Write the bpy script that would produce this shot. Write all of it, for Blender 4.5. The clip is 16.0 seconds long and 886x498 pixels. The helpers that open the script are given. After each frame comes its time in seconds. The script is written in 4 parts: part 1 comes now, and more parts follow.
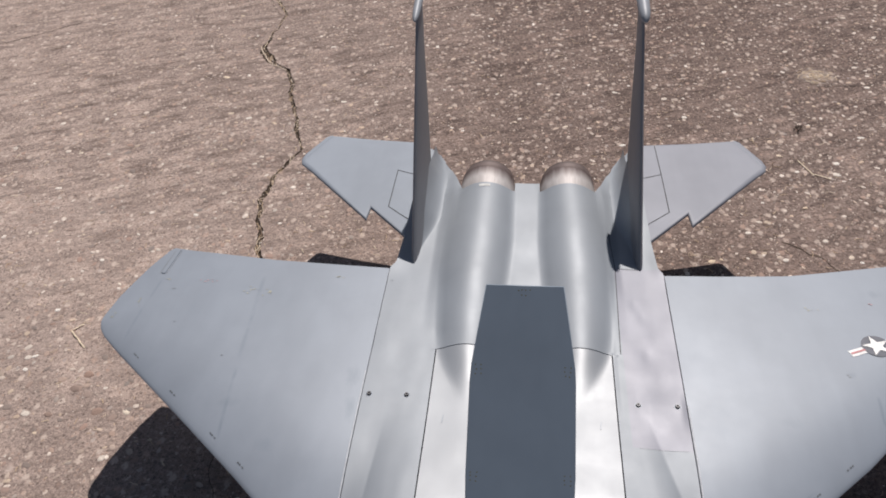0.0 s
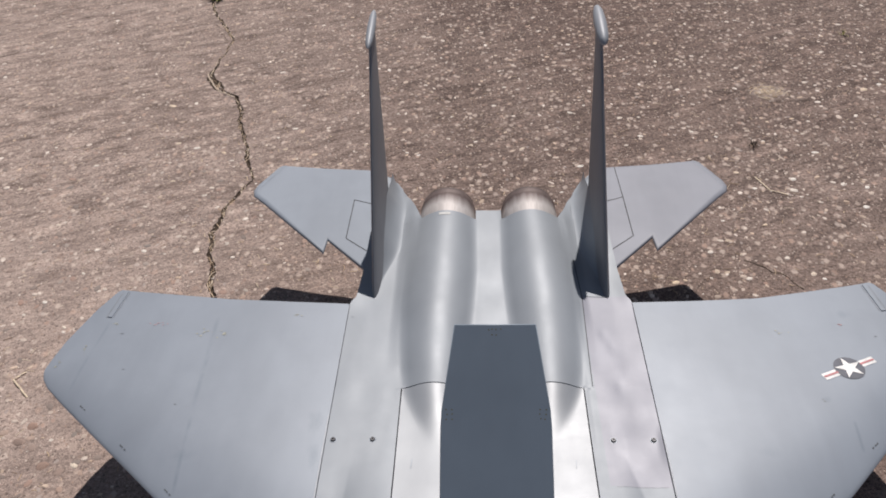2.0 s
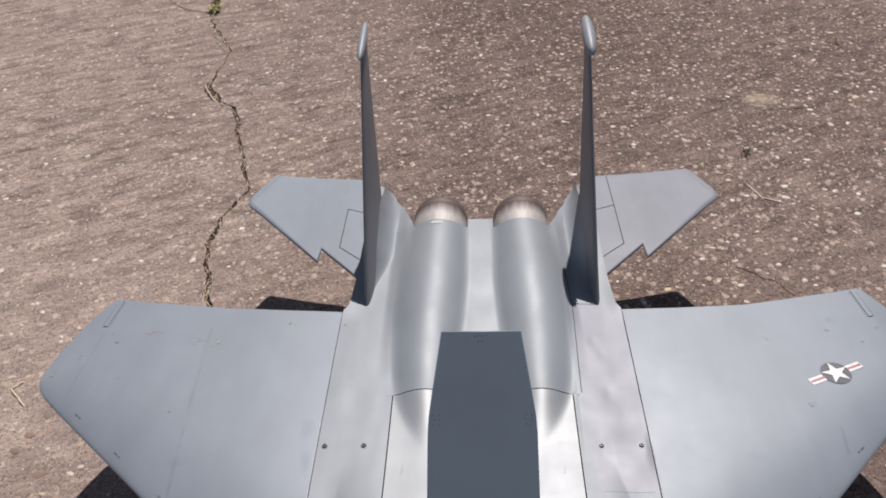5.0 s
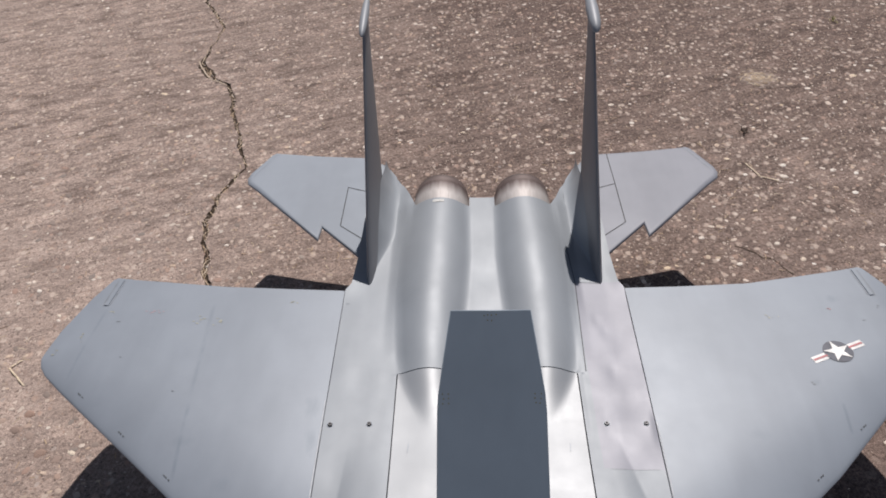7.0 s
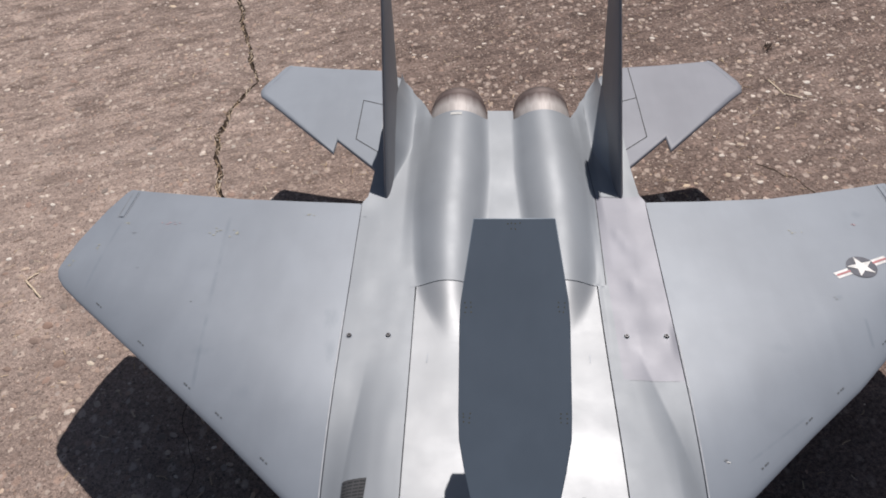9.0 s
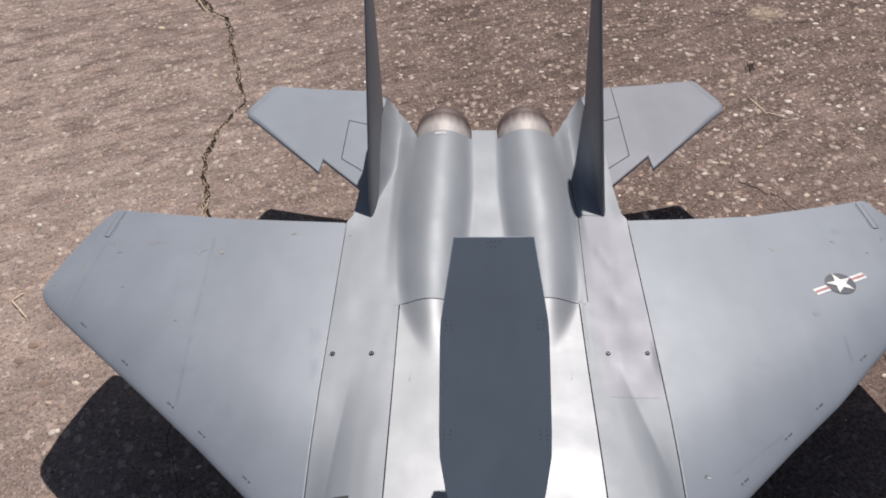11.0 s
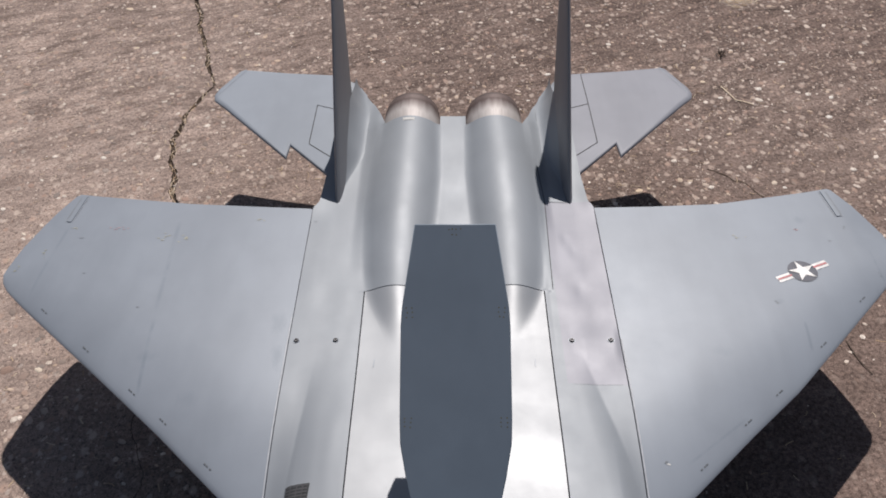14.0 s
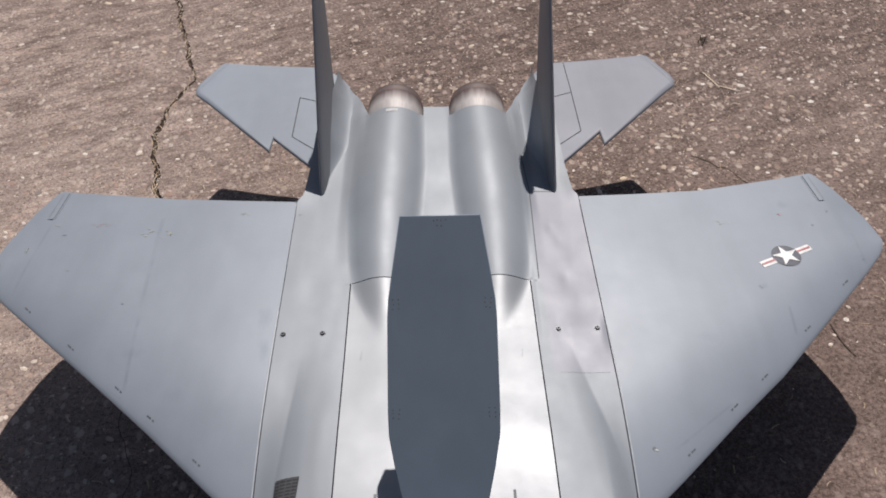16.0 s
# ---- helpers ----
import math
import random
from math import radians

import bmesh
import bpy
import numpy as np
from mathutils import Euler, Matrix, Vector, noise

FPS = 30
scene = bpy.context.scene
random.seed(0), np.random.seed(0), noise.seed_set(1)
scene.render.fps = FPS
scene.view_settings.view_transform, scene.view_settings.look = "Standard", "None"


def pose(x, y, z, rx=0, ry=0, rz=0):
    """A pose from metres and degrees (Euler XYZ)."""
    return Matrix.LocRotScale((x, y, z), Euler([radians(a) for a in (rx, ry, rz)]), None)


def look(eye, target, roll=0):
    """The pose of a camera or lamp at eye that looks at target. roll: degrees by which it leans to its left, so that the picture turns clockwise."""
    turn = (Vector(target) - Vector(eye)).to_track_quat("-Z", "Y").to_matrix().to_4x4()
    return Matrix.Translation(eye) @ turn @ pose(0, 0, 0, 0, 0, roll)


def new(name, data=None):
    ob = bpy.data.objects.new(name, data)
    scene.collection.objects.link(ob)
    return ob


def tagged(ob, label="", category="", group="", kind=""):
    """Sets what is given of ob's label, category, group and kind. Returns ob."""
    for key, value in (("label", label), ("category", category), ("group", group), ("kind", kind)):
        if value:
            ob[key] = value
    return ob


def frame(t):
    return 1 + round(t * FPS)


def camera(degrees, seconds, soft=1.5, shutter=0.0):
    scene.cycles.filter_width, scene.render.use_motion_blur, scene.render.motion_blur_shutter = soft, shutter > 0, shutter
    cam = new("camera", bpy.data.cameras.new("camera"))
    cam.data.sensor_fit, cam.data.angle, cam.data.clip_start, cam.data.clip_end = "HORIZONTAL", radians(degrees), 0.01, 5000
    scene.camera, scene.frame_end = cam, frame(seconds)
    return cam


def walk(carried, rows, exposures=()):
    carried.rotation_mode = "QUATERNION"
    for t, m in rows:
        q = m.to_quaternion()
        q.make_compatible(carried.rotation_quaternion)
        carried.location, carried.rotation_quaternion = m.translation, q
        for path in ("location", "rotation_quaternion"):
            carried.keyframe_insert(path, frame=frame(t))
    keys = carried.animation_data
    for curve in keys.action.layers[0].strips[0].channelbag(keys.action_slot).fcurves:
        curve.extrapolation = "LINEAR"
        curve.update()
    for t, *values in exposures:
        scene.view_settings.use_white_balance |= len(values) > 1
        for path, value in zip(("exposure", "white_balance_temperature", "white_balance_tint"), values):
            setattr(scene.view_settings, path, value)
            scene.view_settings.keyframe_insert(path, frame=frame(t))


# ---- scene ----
cam = camera(54.6, 16.0, soft=1.8)
PATH = [
    (0, (-0.0008, -0.9387, 1.3682), (-0.192, 0.6027, 0.1082), -2.99),
    (0.5, (-0.0316, -0.8977, 1.3692), (-0.1315, 0.6382, 0.0921), -0.85),
    (1, (-0.0269, -0.8886, 1.3629), (-0.1503, 0.6799, 0.1282), -3.26),
    (1.5, (-0.0236, -0.884, 1.3614), (-0.1161, 0.6855, 0.1253), -2.41),
    (2, (-0.0189, -0.8782, 1.3556), (-0.1048, 0.6947, 0.1233), -2.40),
    (2.5, (-0.0105, -0.8817, 1.3646), (-0.1058, 0.6894, 0.1306), -2.24),
    (3, (-0.0024, -0.8908, 1.3639), (-0.1, 0.6876, 0.1395), -2.41),
    (3.5, (-0.0111, -0.889, 1.3602), (-0.1053, 0.6866, 0.1319), -2.31),
    (4, (-0.0048, -0.8902, 1.3622), (-0.0934, 0.6833, 0.1308), -2.16),
    (4.2, (0.0035, -0.8906, 1.3607), (-0.0784, 0.6793, 0.1242), -2.57),
    (6.3, (-0.0158, -0.8954, 1.3754), (-0.1105, 0.7215, 0.2022), -2.73),
    (6.5, (-0.0221, -0.8924, 1.3721), (-0.1153, 0.7005, 0.1663), -2.79),
    (7, (-0.0248, -0.8886, 1.3635), (-0.0898, 0.6661, 0.107), -2.21),
    (7.5, (-0.0233, -0.8846, 1.3568), (-0.0954, 0.6409, 0.0654), -2.53),
    (8, (-0.0184, -0.8842, 1.3544), (-0.1001, 0.6273, 0.0472), -2.95),
    (8.5, (-0.0252, -0.8908, 1.3459), (-0.1157, 0.5904, 0.0051), -2.86),
    (9, (-0.0461, -0.8901, 1.3325), (-0.1292, 0.5509, -0.0519), -2.42),
    (9.2, (-0.0579, -0.896, 1.3304), (-0.1065, 0.5179, -0.0832), -1.39),
    (11.3, (-0.0263, -0.8986, 1.3412), (-0.0936, 0.5757, -0.0085), -2.26),
    (11.5, (-0.0251, -0.8981, 1.3415), (-0.0895, 0.5684, -0.0168), -2.44),
    (12, (-0.0189, -0.9009, 1.3413), (-0.0664, 0.5609, -0.0228), -1.85),
    (12.5, (-0.0133, -0.9036, 1.3426), (-0.0577, 0.5586, -0.0211), -1.99),
    (13, (-0.0059, -0.9015, 1.3419), (-0.0429, 0.5691, -0.0131), -1.43),
    (13.5, (-0.0065, -0.8951, 1.341), (-0.0285, 0.5604, -0.0305), -0.85),
    (14, (-0.0064, -0.8925, 1.3393), (-0.0237, 0.5545, -0.0412), -0.68),
    (14.5, (-0.0121, -0.8953, 1.3423), (-0.031, 0.5587, -0.0309), -0.66),
    (15, (-0.01, -0.892, 1.3397), (-0.0149, 0.5612, -0.0343), -0.41),
    (15.5, (-0.0082, -0.8922, 1.3411), (-0.0188, 0.553, -0.0414), -0.99),
    (16, (-0.005, -0.8917, 1.3396), (0.0092, 0.5396, -0.0572), -0.84),
]
walk(cam, [(t, look(eye, target, roll)) for t, eye, target, roll in PATH], ((0.0, 0.08), (1.5, 0.06), (4.2, 0.05), (7.0, 0.04), (9.0, 0.0), (16.0, 0.0)))

# ---- world and sun ----
SUN = Vector((0.107, 0.712, 1.0)).normalized()
world = bpy.data.worlds.new("sky")
scene.world = world
world.use_nodes = True
wn = world.node_tree
wn.nodes.clear()
sky = wn.nodes.new("ShaderNodeTexSky")
sky.sky_type = "NISHITA"
sky.sun_disc = False
sky.sun_elevation = math.asin(SUN.z)
sky.sun_rotation = math.atan2(SUN.x, SUN.y)
sky.air_density, sky.dust_density, sky.ozone_density = 1.0, 1.2, 1.0
bg = wn.nodes.new("ShaderNodeBackground")
bg.inputs["Strength"].default_value = 0.046
wo = wn.nodes.new("ShaderNodeOutputWorld")
wn.links.new(sky.outputs[0], bg.inputs[0])
wn.links.new(bg.outputs[0], wo.inputs[0])
sun_data = bpy.data.lights.new("sun", "SUN")
sun_data.energy = 4.5
sun_data.angle = radians(0.55)
sun_data.color = (1.0, 0.935, 0.885)
sun = new("sun", sun_data)
sun.matrix_world = look(SUN * 20, (0, 0, 0))
scene.view_settings.exposure = 0.0


# ---- materials ----
class Mat:
    """Small builder for node materials."""

    def __init__(self, name, rough=0.5, metal=0.0, color=(0.5, 0.5, 0.5), spec=0.5):
        self.m = bpy.data.materials.new(name)
        self.m.use_nodes = True
        self.t = self.m.node_tree
        self.b = self.t.nodes["Principled BSDF"]
        self.b.inputs["Roughness"].default_value = rough
        self.b.inputs["Metallic"].default_value = metal
        self.b.inputs["Base Color"].default_value = (*color, 1)
        self.b.inputs["Specular IOR Level"].default_value = spec
        self.co = self.t.nodes.new("ShaderNodeTexCoord").outputs["Object"]

    def node(self, kind, **values):
        n = self.t.nodes.new(kind)
        for k, v in values.items():
            n.inputs[k.replace("_", " ")].default_value = v
        return n

    def link(self, a, b):
        self.t.links.new(a, b)

    def mapped(self, scale, rot=(0, 0, 0)):
        n = self.node("ShaderNodeMapping")
        n.inputs["Scale"].default_value = scale
        n.inputs["Rotation"].default_value = rot
        self.link(self.co, n.inputs["Vector"])
        return n.outputs[0]

    def noise(self, scale, detail=4.0, rough=0.55, vec=None):
        n = self.node("ShaderNodeTexNoise", Scale=scale, Detail=detail, Roughness=rough)
        self.link(vec or self.co, n.inputs["Vector"])
        return n.outputs["Fac"]

    def ramp(self, fac, stops):
        n = self.node("ShaderNodeValToRGB")
        e = n.color_ramp.elements
        while len(e) < len(stops):
            e.new(0.5)
        for el, (p, c) in zip(e, stops):
            el.position = p
            el.color = (*c, 1) if len(c) == 3 else c
        self.link(fac, n.inputs[0])
        return n.outputs[0]

    def mix(self, fac, a, b, kind="MIX"):
        n = self.t.nodes.new("ShaderNodeMix")
        n.data_type, n.blend_type = "RGBA", kind
        for value, sock in ((fac, n.inputs[0]), (a, n.inputs[6]), (b, n.inputs[7])):
            if isinstance(value, (int, float)):
                sock.default_value = value
            elif isinstance(value, tuple):
                sock.default_value = (*value, 1)
            else:
                self.link(value, sock)
        return n.outputs[2]

    def math(self, op, a, b=0.0):
        n = self.t.nodes.new("ShaderNodeMath")
        n.operation = op
        for value, sock in ((a, n.inputs[0]), (b, n.inputs[1])):
            if isinstance(value, (int, float)):
                sock.default_value = value
            else:
                self.link(value, sock)
        return n.outputs[0]

    def color(self, sock):
        self.link(sock, self.b.inputs["Base Color"])
        return self

    def rough(self, sock):
        self.link(sock, self.b.inputs["Roughness"])
        return self

    def bump(self, height, dist=0.001, strength=1.0):
        n = self.node("ShaderNodeBump", Strength=strength, Distance=dist)
        self.link(height, n.inputs["Height"])
        if self.b.inputs["Normal"].links:
            self.link(self.b.inputs["Normal"].links[0].from_socket, n.inputs["Normal"])
        self.link(n.outputs[0], self.b.inputs["Normal"])
        return self


def grey(v):
    return (v, v, v)


def paint_material(name, base, rough, metal, spec=0.34, bands=(), stains=()):
    """Sprayed paint; bands are soft joint lines that show through it, stains are rubbed spots (model metres, one eighth size)."""
    m = Mat(name, rough, metal, base, spec)
    big = m.noise(6.0, 5.0, 0.6)
    fine = m.noise(160.0, 3.0, 0.6)
    streak = m.noise(1.0, 4.0, 0.6, m.mapped((55.0, 6.0, 20.0)))
    dark = tuple(c * 0.92 for c in base)
    light = tuple(min(1.0, c * 1.05) for c in base)
    c = m.ramp(big, [(0.3, dark), (0.5, base), (0.72, light)])
    c = m.mix(m.math("MULTIPLY", streak, 0.25), c, tuple(v * 0.8 for v in base))
    cloud = m.noise(1.0, 3.0, 0.6, m.mapped((9.0, 3.0, 9.0)))
    c = m.mix(m.ramp(cloud, [(0.48, grey(0.0)), (0.68, grey(0.55))]), c, tuple(v * 0.84 for v in base))
    spots = m.ramp(m.noise(38.0, 6.0, 0.75), [(0.69, grey(0.0)), (0.76, grey(1.0))])
    c = m.mix(m.math("MULTIPLY", spots, 0.28), c, (0.20, 0.17, 0.13))
    dirt = tuple(v * k for v, k in zip(base, (0.66, 0.70, 0.72)))
    if bands or stains:
        sep = m.node("ShaderNodeSeparateXYZ")
        m.link(m.co, sep.inputs[0])
        px, py = sep.outputs[0], sep.outputs[1]
        worn = m.noise(1.0, 4.0, 0.65, m.mapped((60.0, 22.0, 20.0)))
    for x0, y0, x1, y1, half, strength in bands:
        long = math.hypot(x1 - x0, y1 - y0)
        ux, uy = (x1 - x0) / long, (y1 - y0) / long
        off = m.math("ADD", m.math("MULTIPLY", px, -uy), m.math("ADD", m.math("MULTIPLY", py, ux), x0 * uy - y0 * ux))
        along = m.math("DIVIDE", m.math("ADD", m.math("MULTIPLY", px, ux), m.math("ADD", m.math("MULTIPLY", py, uy), -x0 * ux - y0 * uy)), long)
        line_mask = m.ramp(m.math("DIVIDE", m.math("ABSOLUTE", off), half), [(0.15, grey(1.0)), (1.0, grey(0.0))])
        ends = m.ramp(along, [(0.0, grey(0.0)), (0.12, grey(1.0)), (0.85, grey(1.0)), (1.0, grey(0.0))])
        keep = m.ramp(worn, [(0.36, grey(0.1)), (0.55, grey(strength))])
        c = m.mix(m.math("MULTIPLY", keep, m.math("MULTIPLY", line_mask, ends)), c, dirt)
    for x0, y0, rx, ry, strength in stains:
        spot = m.node("ShaderNodeMapping")
        spot.inputs["Location"].default_value = (-x0 / rx, -y0 / ry, 0.0)
        spot.inputs["Scale"].default_value = (1.0 / rx, 1.0 / ry, 0.0)
        m.link(m.co, spot.inputs["Vector"])
        far = m.node("ShaderNodeVectorMath")
        far.operation = "LENGTH"
        m.link(spot.outputs[0], far.inputs[0])
        edge = m.math("ADD", far.outputs["Value"], m.math("MULTIPLY", m.math("SUBTRACT", worn, 0.5), 2.2))
        c = m.mix(m.ramp(edge, [(0.1, grey(strength)), (1.0, grey(0.0))]), c, dirt)
    m.color(c)
    m.rough(m.ramp(m.noise(14.0, 5.0, 0.6), [(0.3, grey(rough - 0.03)), (0.7, grey(rough + 0.04))]))
    m.bump(fine, 0.00008, 0.25)
    m.bump(m.noise(5.0, 1.5, 0.5), 0.0005, 0.35)
    return m.m


PAINT = paint_material("grey_paint", (0.248, 0.281, 0.328), 0.43, 0.06)
PAINT_WING = paint_material("wing_grey_paint", (0.250, 0.278, 0.321), 0.43, 0.06, 0.34,
                            bands=((-0.509, 0.30, -0.496, 0.06, 0.0055, 0.45), (-0.494, 0.05, -0.488, -0.10, 0.0045, 0.5), (-0.712, 0.29, -0.729, 0.11, 0.004, 0.4),
                                   (0.575, 0.05, 0.572, -0.012, 0.004, 0.5), (0.741, 0.22, 0.744, 0.145, 0.0035, 0.5), (0.33, -0.22, 0.44, -0.135, 0.003, 0.35)),
                            stains=((-0.287, 0.04, 0.016, 0.03, 0.55), (-0.281, -0.03, 0.010, 0.03, 0.5), (-0.49, -0.03, 0.02, 0.012, 0.3), (-0.405, -0.11, 0.02, 0.015, 0.25),
                                    (0.545, 0.09, 0.008, 0.008, 0.5), (0.64, 0.30, 0.014, 0.012, 0.35), (0.42, -0.02, 0.02, 0.012, 0.25)))
PAINT_TAIL = paint_material("tail_grey_paint", (0.258, 0.287, 0.331), 0.56, 0.04, 0.3)
# darker copy of the tail paint: the right tailplane's duller light as colour
PAINT_TAIL_SHADED = paint_material("tail_shaded_paint", (0.243, 0.252, 0.288), 0.56, 0.04, 0.3)
PAINT_SHEEN = paint_material("silver_grey_paint", (0.256, 0.278, 0.307), 0.50, 0.10, 0.36)
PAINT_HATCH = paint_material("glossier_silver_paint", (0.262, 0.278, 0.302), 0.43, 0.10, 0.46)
# lavender in this paint stands in for surroundings reflected in the side panel
PAINT_PANEL_TINT = paint_material("reflected_tint_grey_paint", (0.258, 0.262, 0.302), 0.48, 0.10, 0.34)
PAINT_BRAKE = paint_material("slate_grey_paint", (0.226, 0.272, 0.325), 0.5, 0.05)
PAINT_FIN = paint_material("matt_grey_paint", (0.236, 0.236, 0.252), 0.58, 0.0, 0.3)
PAINT_EDGE = paint_material("light_grey_paint", (0.28, 0.295, 0.325), 0.5, 0.05)


def plain(name, color, rough=0.6, metal=0.0):
    m = Mat(name, rough, metal, color)
    m.color(m.ramp(m.noise(60.0), [(0.3, tuple(c * 0.8 for c in color)), (0.7, tuple(min(1.0, c * 1.15) for c in color))]))
    return m.m


SEAM = plain("seam_dark", (0.035, 0.038, 0.042), 0.8)
SEAM_SHADE_SOFT = plain("seam_shade_soft", (0.195, 0.213, 0.24), 0.55)
SEAM_FAINT = plain("seam_faint", (0.232, 0.263, 0.308), 0.44)
SEAM_TRACE = plain("seam_trace", (0.238, 0.242, 0.275), 0.46)
GLINT_EDGE = plain("edge_glint", (0.46, 0.475, 0.50), 0.42)
STEEL = plain("dark_steel", (0.05, 0.05, 0.055), 0.45, 0.6)
BLACK = plain("black_rubber", (0.02, 0.02, 0.022), 0.8)
VENT = plain("vent_metal", (0.07, 0.07, 0.075), 0.5, 0.2)
MARK = plain("marking_and_shade_dark", (0.11, 0.12, 0.13), 0.6)
WHITE = plain("decal_white", (0.78, 0.77, 0.76), 0.4)
PLACARD = plain("placard_grey", (0.50, 0.50, 0.49), 0.5)
RED = plain("decal_red", (0.45, 0.16, 0.17), 0.45)
NAVY = plain("decal_navy", (0.07, 0.075, 0.10), 0.4)
RUST = plain("rivet_rust", (0.165, 0.155, 0.11), 0.7)


def nozzle_material():
    m = Mat("nozzle_metal", 0.62, 0.28, (0.6, 0.55, 0.53), 0.3)
    s = m.noise(1.0, 4.0, 0.6, m.mapped((90.0, 6.0, 90.0)))
    c = m.ramp(s, [(0.25, (0.35, 0.325, 0.32)), (0.5, (0.455, 0.428, 0.42)), (0.75, (0.53, 0.502, 0.495))])
    c = m.mix(m.math("MULTIPLY", m.noise(22.0), 0.3), c, (0.35, 0.31, 0.30))
    # soot burnt on towards the open end
    sep = m.node("ShaderNodeSeparateXYZ")
    m.link(m.co, sep.inputs[0])
    along = m.math("MULTIPLY", m.math("SUBTRACT", sep.outputs[1], 0.582), 9.8)
    burnt = m.math("ADD", along, m.math("MULTIPLY", m.math("SUBTRACT", s, 0.5), 0.5))
    m.color(m.mix(m.ramp(burnt, [(0.30, grey(0.0)), (0.48, grey(0.5)), (0.68, grey(0.95))]), c, (0.10, 0.07, 0.066)))
    m.bump(s, 0.0003, 0.6)
    return m.m


NOZZLE = nozzle_material()
SCORCH = plain("nozzle_scorch", (0.13, 0.095, 0.088), 0.55, 0.25)
PETAL = plain("nozzle_seam", (0.38, 0.35, 0.34), 0.6, 0.2)
SOOT = plain("nozzle_soot", (0.10, 0.075, 0.07), 0.6, 0.4)


def ground_material():
    m = Mat("weathered_concrete", 0.9, 0.0, (0.2, 0.17, 0.15), 0.2)
    sep = m.node("ShaderNodeSeparateXYZ")
    m.link(m.co, sep.inputs[0])
    east, north = sep.outputs[0], sep.outputs[1]
    big = m.noise(0.9, 5.0, 0.6)
    mid = m.noise(5.0, 6.0, 0.62)
    # tan slab on one side of the crack, worn darker brown on the other
    side = m.ramp(m.math("MULTIPLY", m.math("ADD", east, 2.5), 0.2), [(0.0, grey(1.0)), (0.3, grey(0.64)), (0.37, grey(0.55)), (0.42, grey(0.38)), (0.48, grey(0.12)), (0.56, grey(0.05)), (0.66, grey(0.13)), (1.0, grey(0.21))])
    tone = m.math("ADD", m.math("MULTIPLY", side, 0.9), m.math("MULTIPLY", big, 0.62))
    tone = m.math("ADD", tone, m.math("MULTIPLY", m.math("MINIMUM", m.math("MAXIMUM", m.math("SUBTRACT", 1.3, north), -1.5), 0.4), 0.10))
    # the slab turns gradually browner towards the south, from y 0.9 down
    tone = m.math("SUBTRACT", tone, m.math("MULTIPLY", m.math("MINIMUM", m.math("MAXIMUM", m.math("SUBTRACT", 0.9, north), 0.0), 1.0), 0.17))
    west = m.ramp(tone, [(0.22, grey(0.0)), (1.15, grey(1.0))])
    c = m.mix(west, (0.147, 0.1060, 0.0925), (0.378, 0.303, 0.267))
    c = m.mix(m.ramp(mid, [(0.34, grey(0.55)), (0.62, grey(0.0))]), c, m.mix(1.0, c, (0.74, 0.72, 0.71), "MULTIPLY"))
    # long bands left by brooming
    warp = m.noise(2.2, 2.0)
    wv = m.node("ShaderNodeVectorMath")
    wv.operation = "MULTIPLY_ADD"
    m.link(warp, wv.inputs[0])
    wv.inputs[1].default_value = (0.0, 0.12, 0.0)
    m.link(m.co, wv.inputs[2])
    turned = m.node("ShaderNodeMapping")
    turned.inputs["Rotation"].default_value = (0, 0, -0.40)
    m.link(wv.outputs[0], turned.inputs["Vector"])
    mp = m.node("ShaderNodeMapping")
    mp.inputs["Scale"].default_value = (2.6, 26.0, 3.0)
    m.link(turned.outputs[0], mp.inputs["Vector"])
    streak = m.noise(1.0, 5.0, 0.62, mp.outputs[0])
    broom = m.math("MAXIMUM", m.math("MINIMUM", m.math("MULTIPLY", m.math("SUBTRACT", north, 0.35), 1.4), 1.0), 0.25)
    c = m.mix(m.math("MULTIPLY", broom, m.ramp(streak, [(0.36, grey(0.8)), (0.52, grey(0.0))])), c, m.mix(1.0, c, (0.68, 0.66, 0.66), "MULTIPLY"))
    c = m.mix(m.math("MULTIPLY", broom, m.ramp(streak, [(0.54, grey(0.0)), (0.68, grey(0.6))])), c, m.mix(1.0, c, (1.28, 1.27, 1.26), "MULTIPLY"))
    fine = m.node("ShaderNodeMapping")
    fine.inputs["Scale"].default_value = (13.0, 95.0, 10.0)
    m.link(turned.outputs[0], fine.inputs["Vector"])
    rake = m.noise(1.0, 3.0, 0.6, fine.outputs[0])
    c = m.mix(m.math("MULTIPLY", broom, m.ramp(rake, [(0.33, grey(0.75)), (0.45, grey(0.0))])), c, m.mix(1.0, c, (0.52, 0.49, 0.48), "MULTIPLY"))
    c = m.mix(m.math("MULTIPLY", broom, m.ramp(rake, [(0.58, grey(0.0)), (0.70, grey(0.4))])), c, m.mix(1.0, c, (1.35, 1.33, 1.31), "MULTIPLY"))
    # darker damp-looking blotches, drawn out along the brooming
    blot_map = m.node("ShaderNodeMapping")
    blot_map.inputs["Scale"].default_value = (11.0, 24.0, 10.0)
    m.link(turned.outputs[0], blot_map.inputs["Vector"])
    blot = m.noise(1.0, 5.0, 0.68, blot_map.outputs[0])
    c = m.mix(m.math("MULTIPLY", broom, m.ramp(blot, [(0.36, grey(0.85)), (0.52, grey(0.0))])), c, m.mix(1.0, c, (0.55, 0.53, 0.53), "MULTIPLY"))
    c = m.mix(m.ramp(blot, [(0.56, grey(0.0)), (0.68, grey(0.5))]), c, m.mix(1.0, c, (1.38, 1.36, 1.35), "MULTIPLY"))
    # worn pale patches a hand wide
    patch = m.noise(9.0, 4.0, 0.6, m.mapped((1.0, 1.7, 1.0), (0, 0, -0.4)))
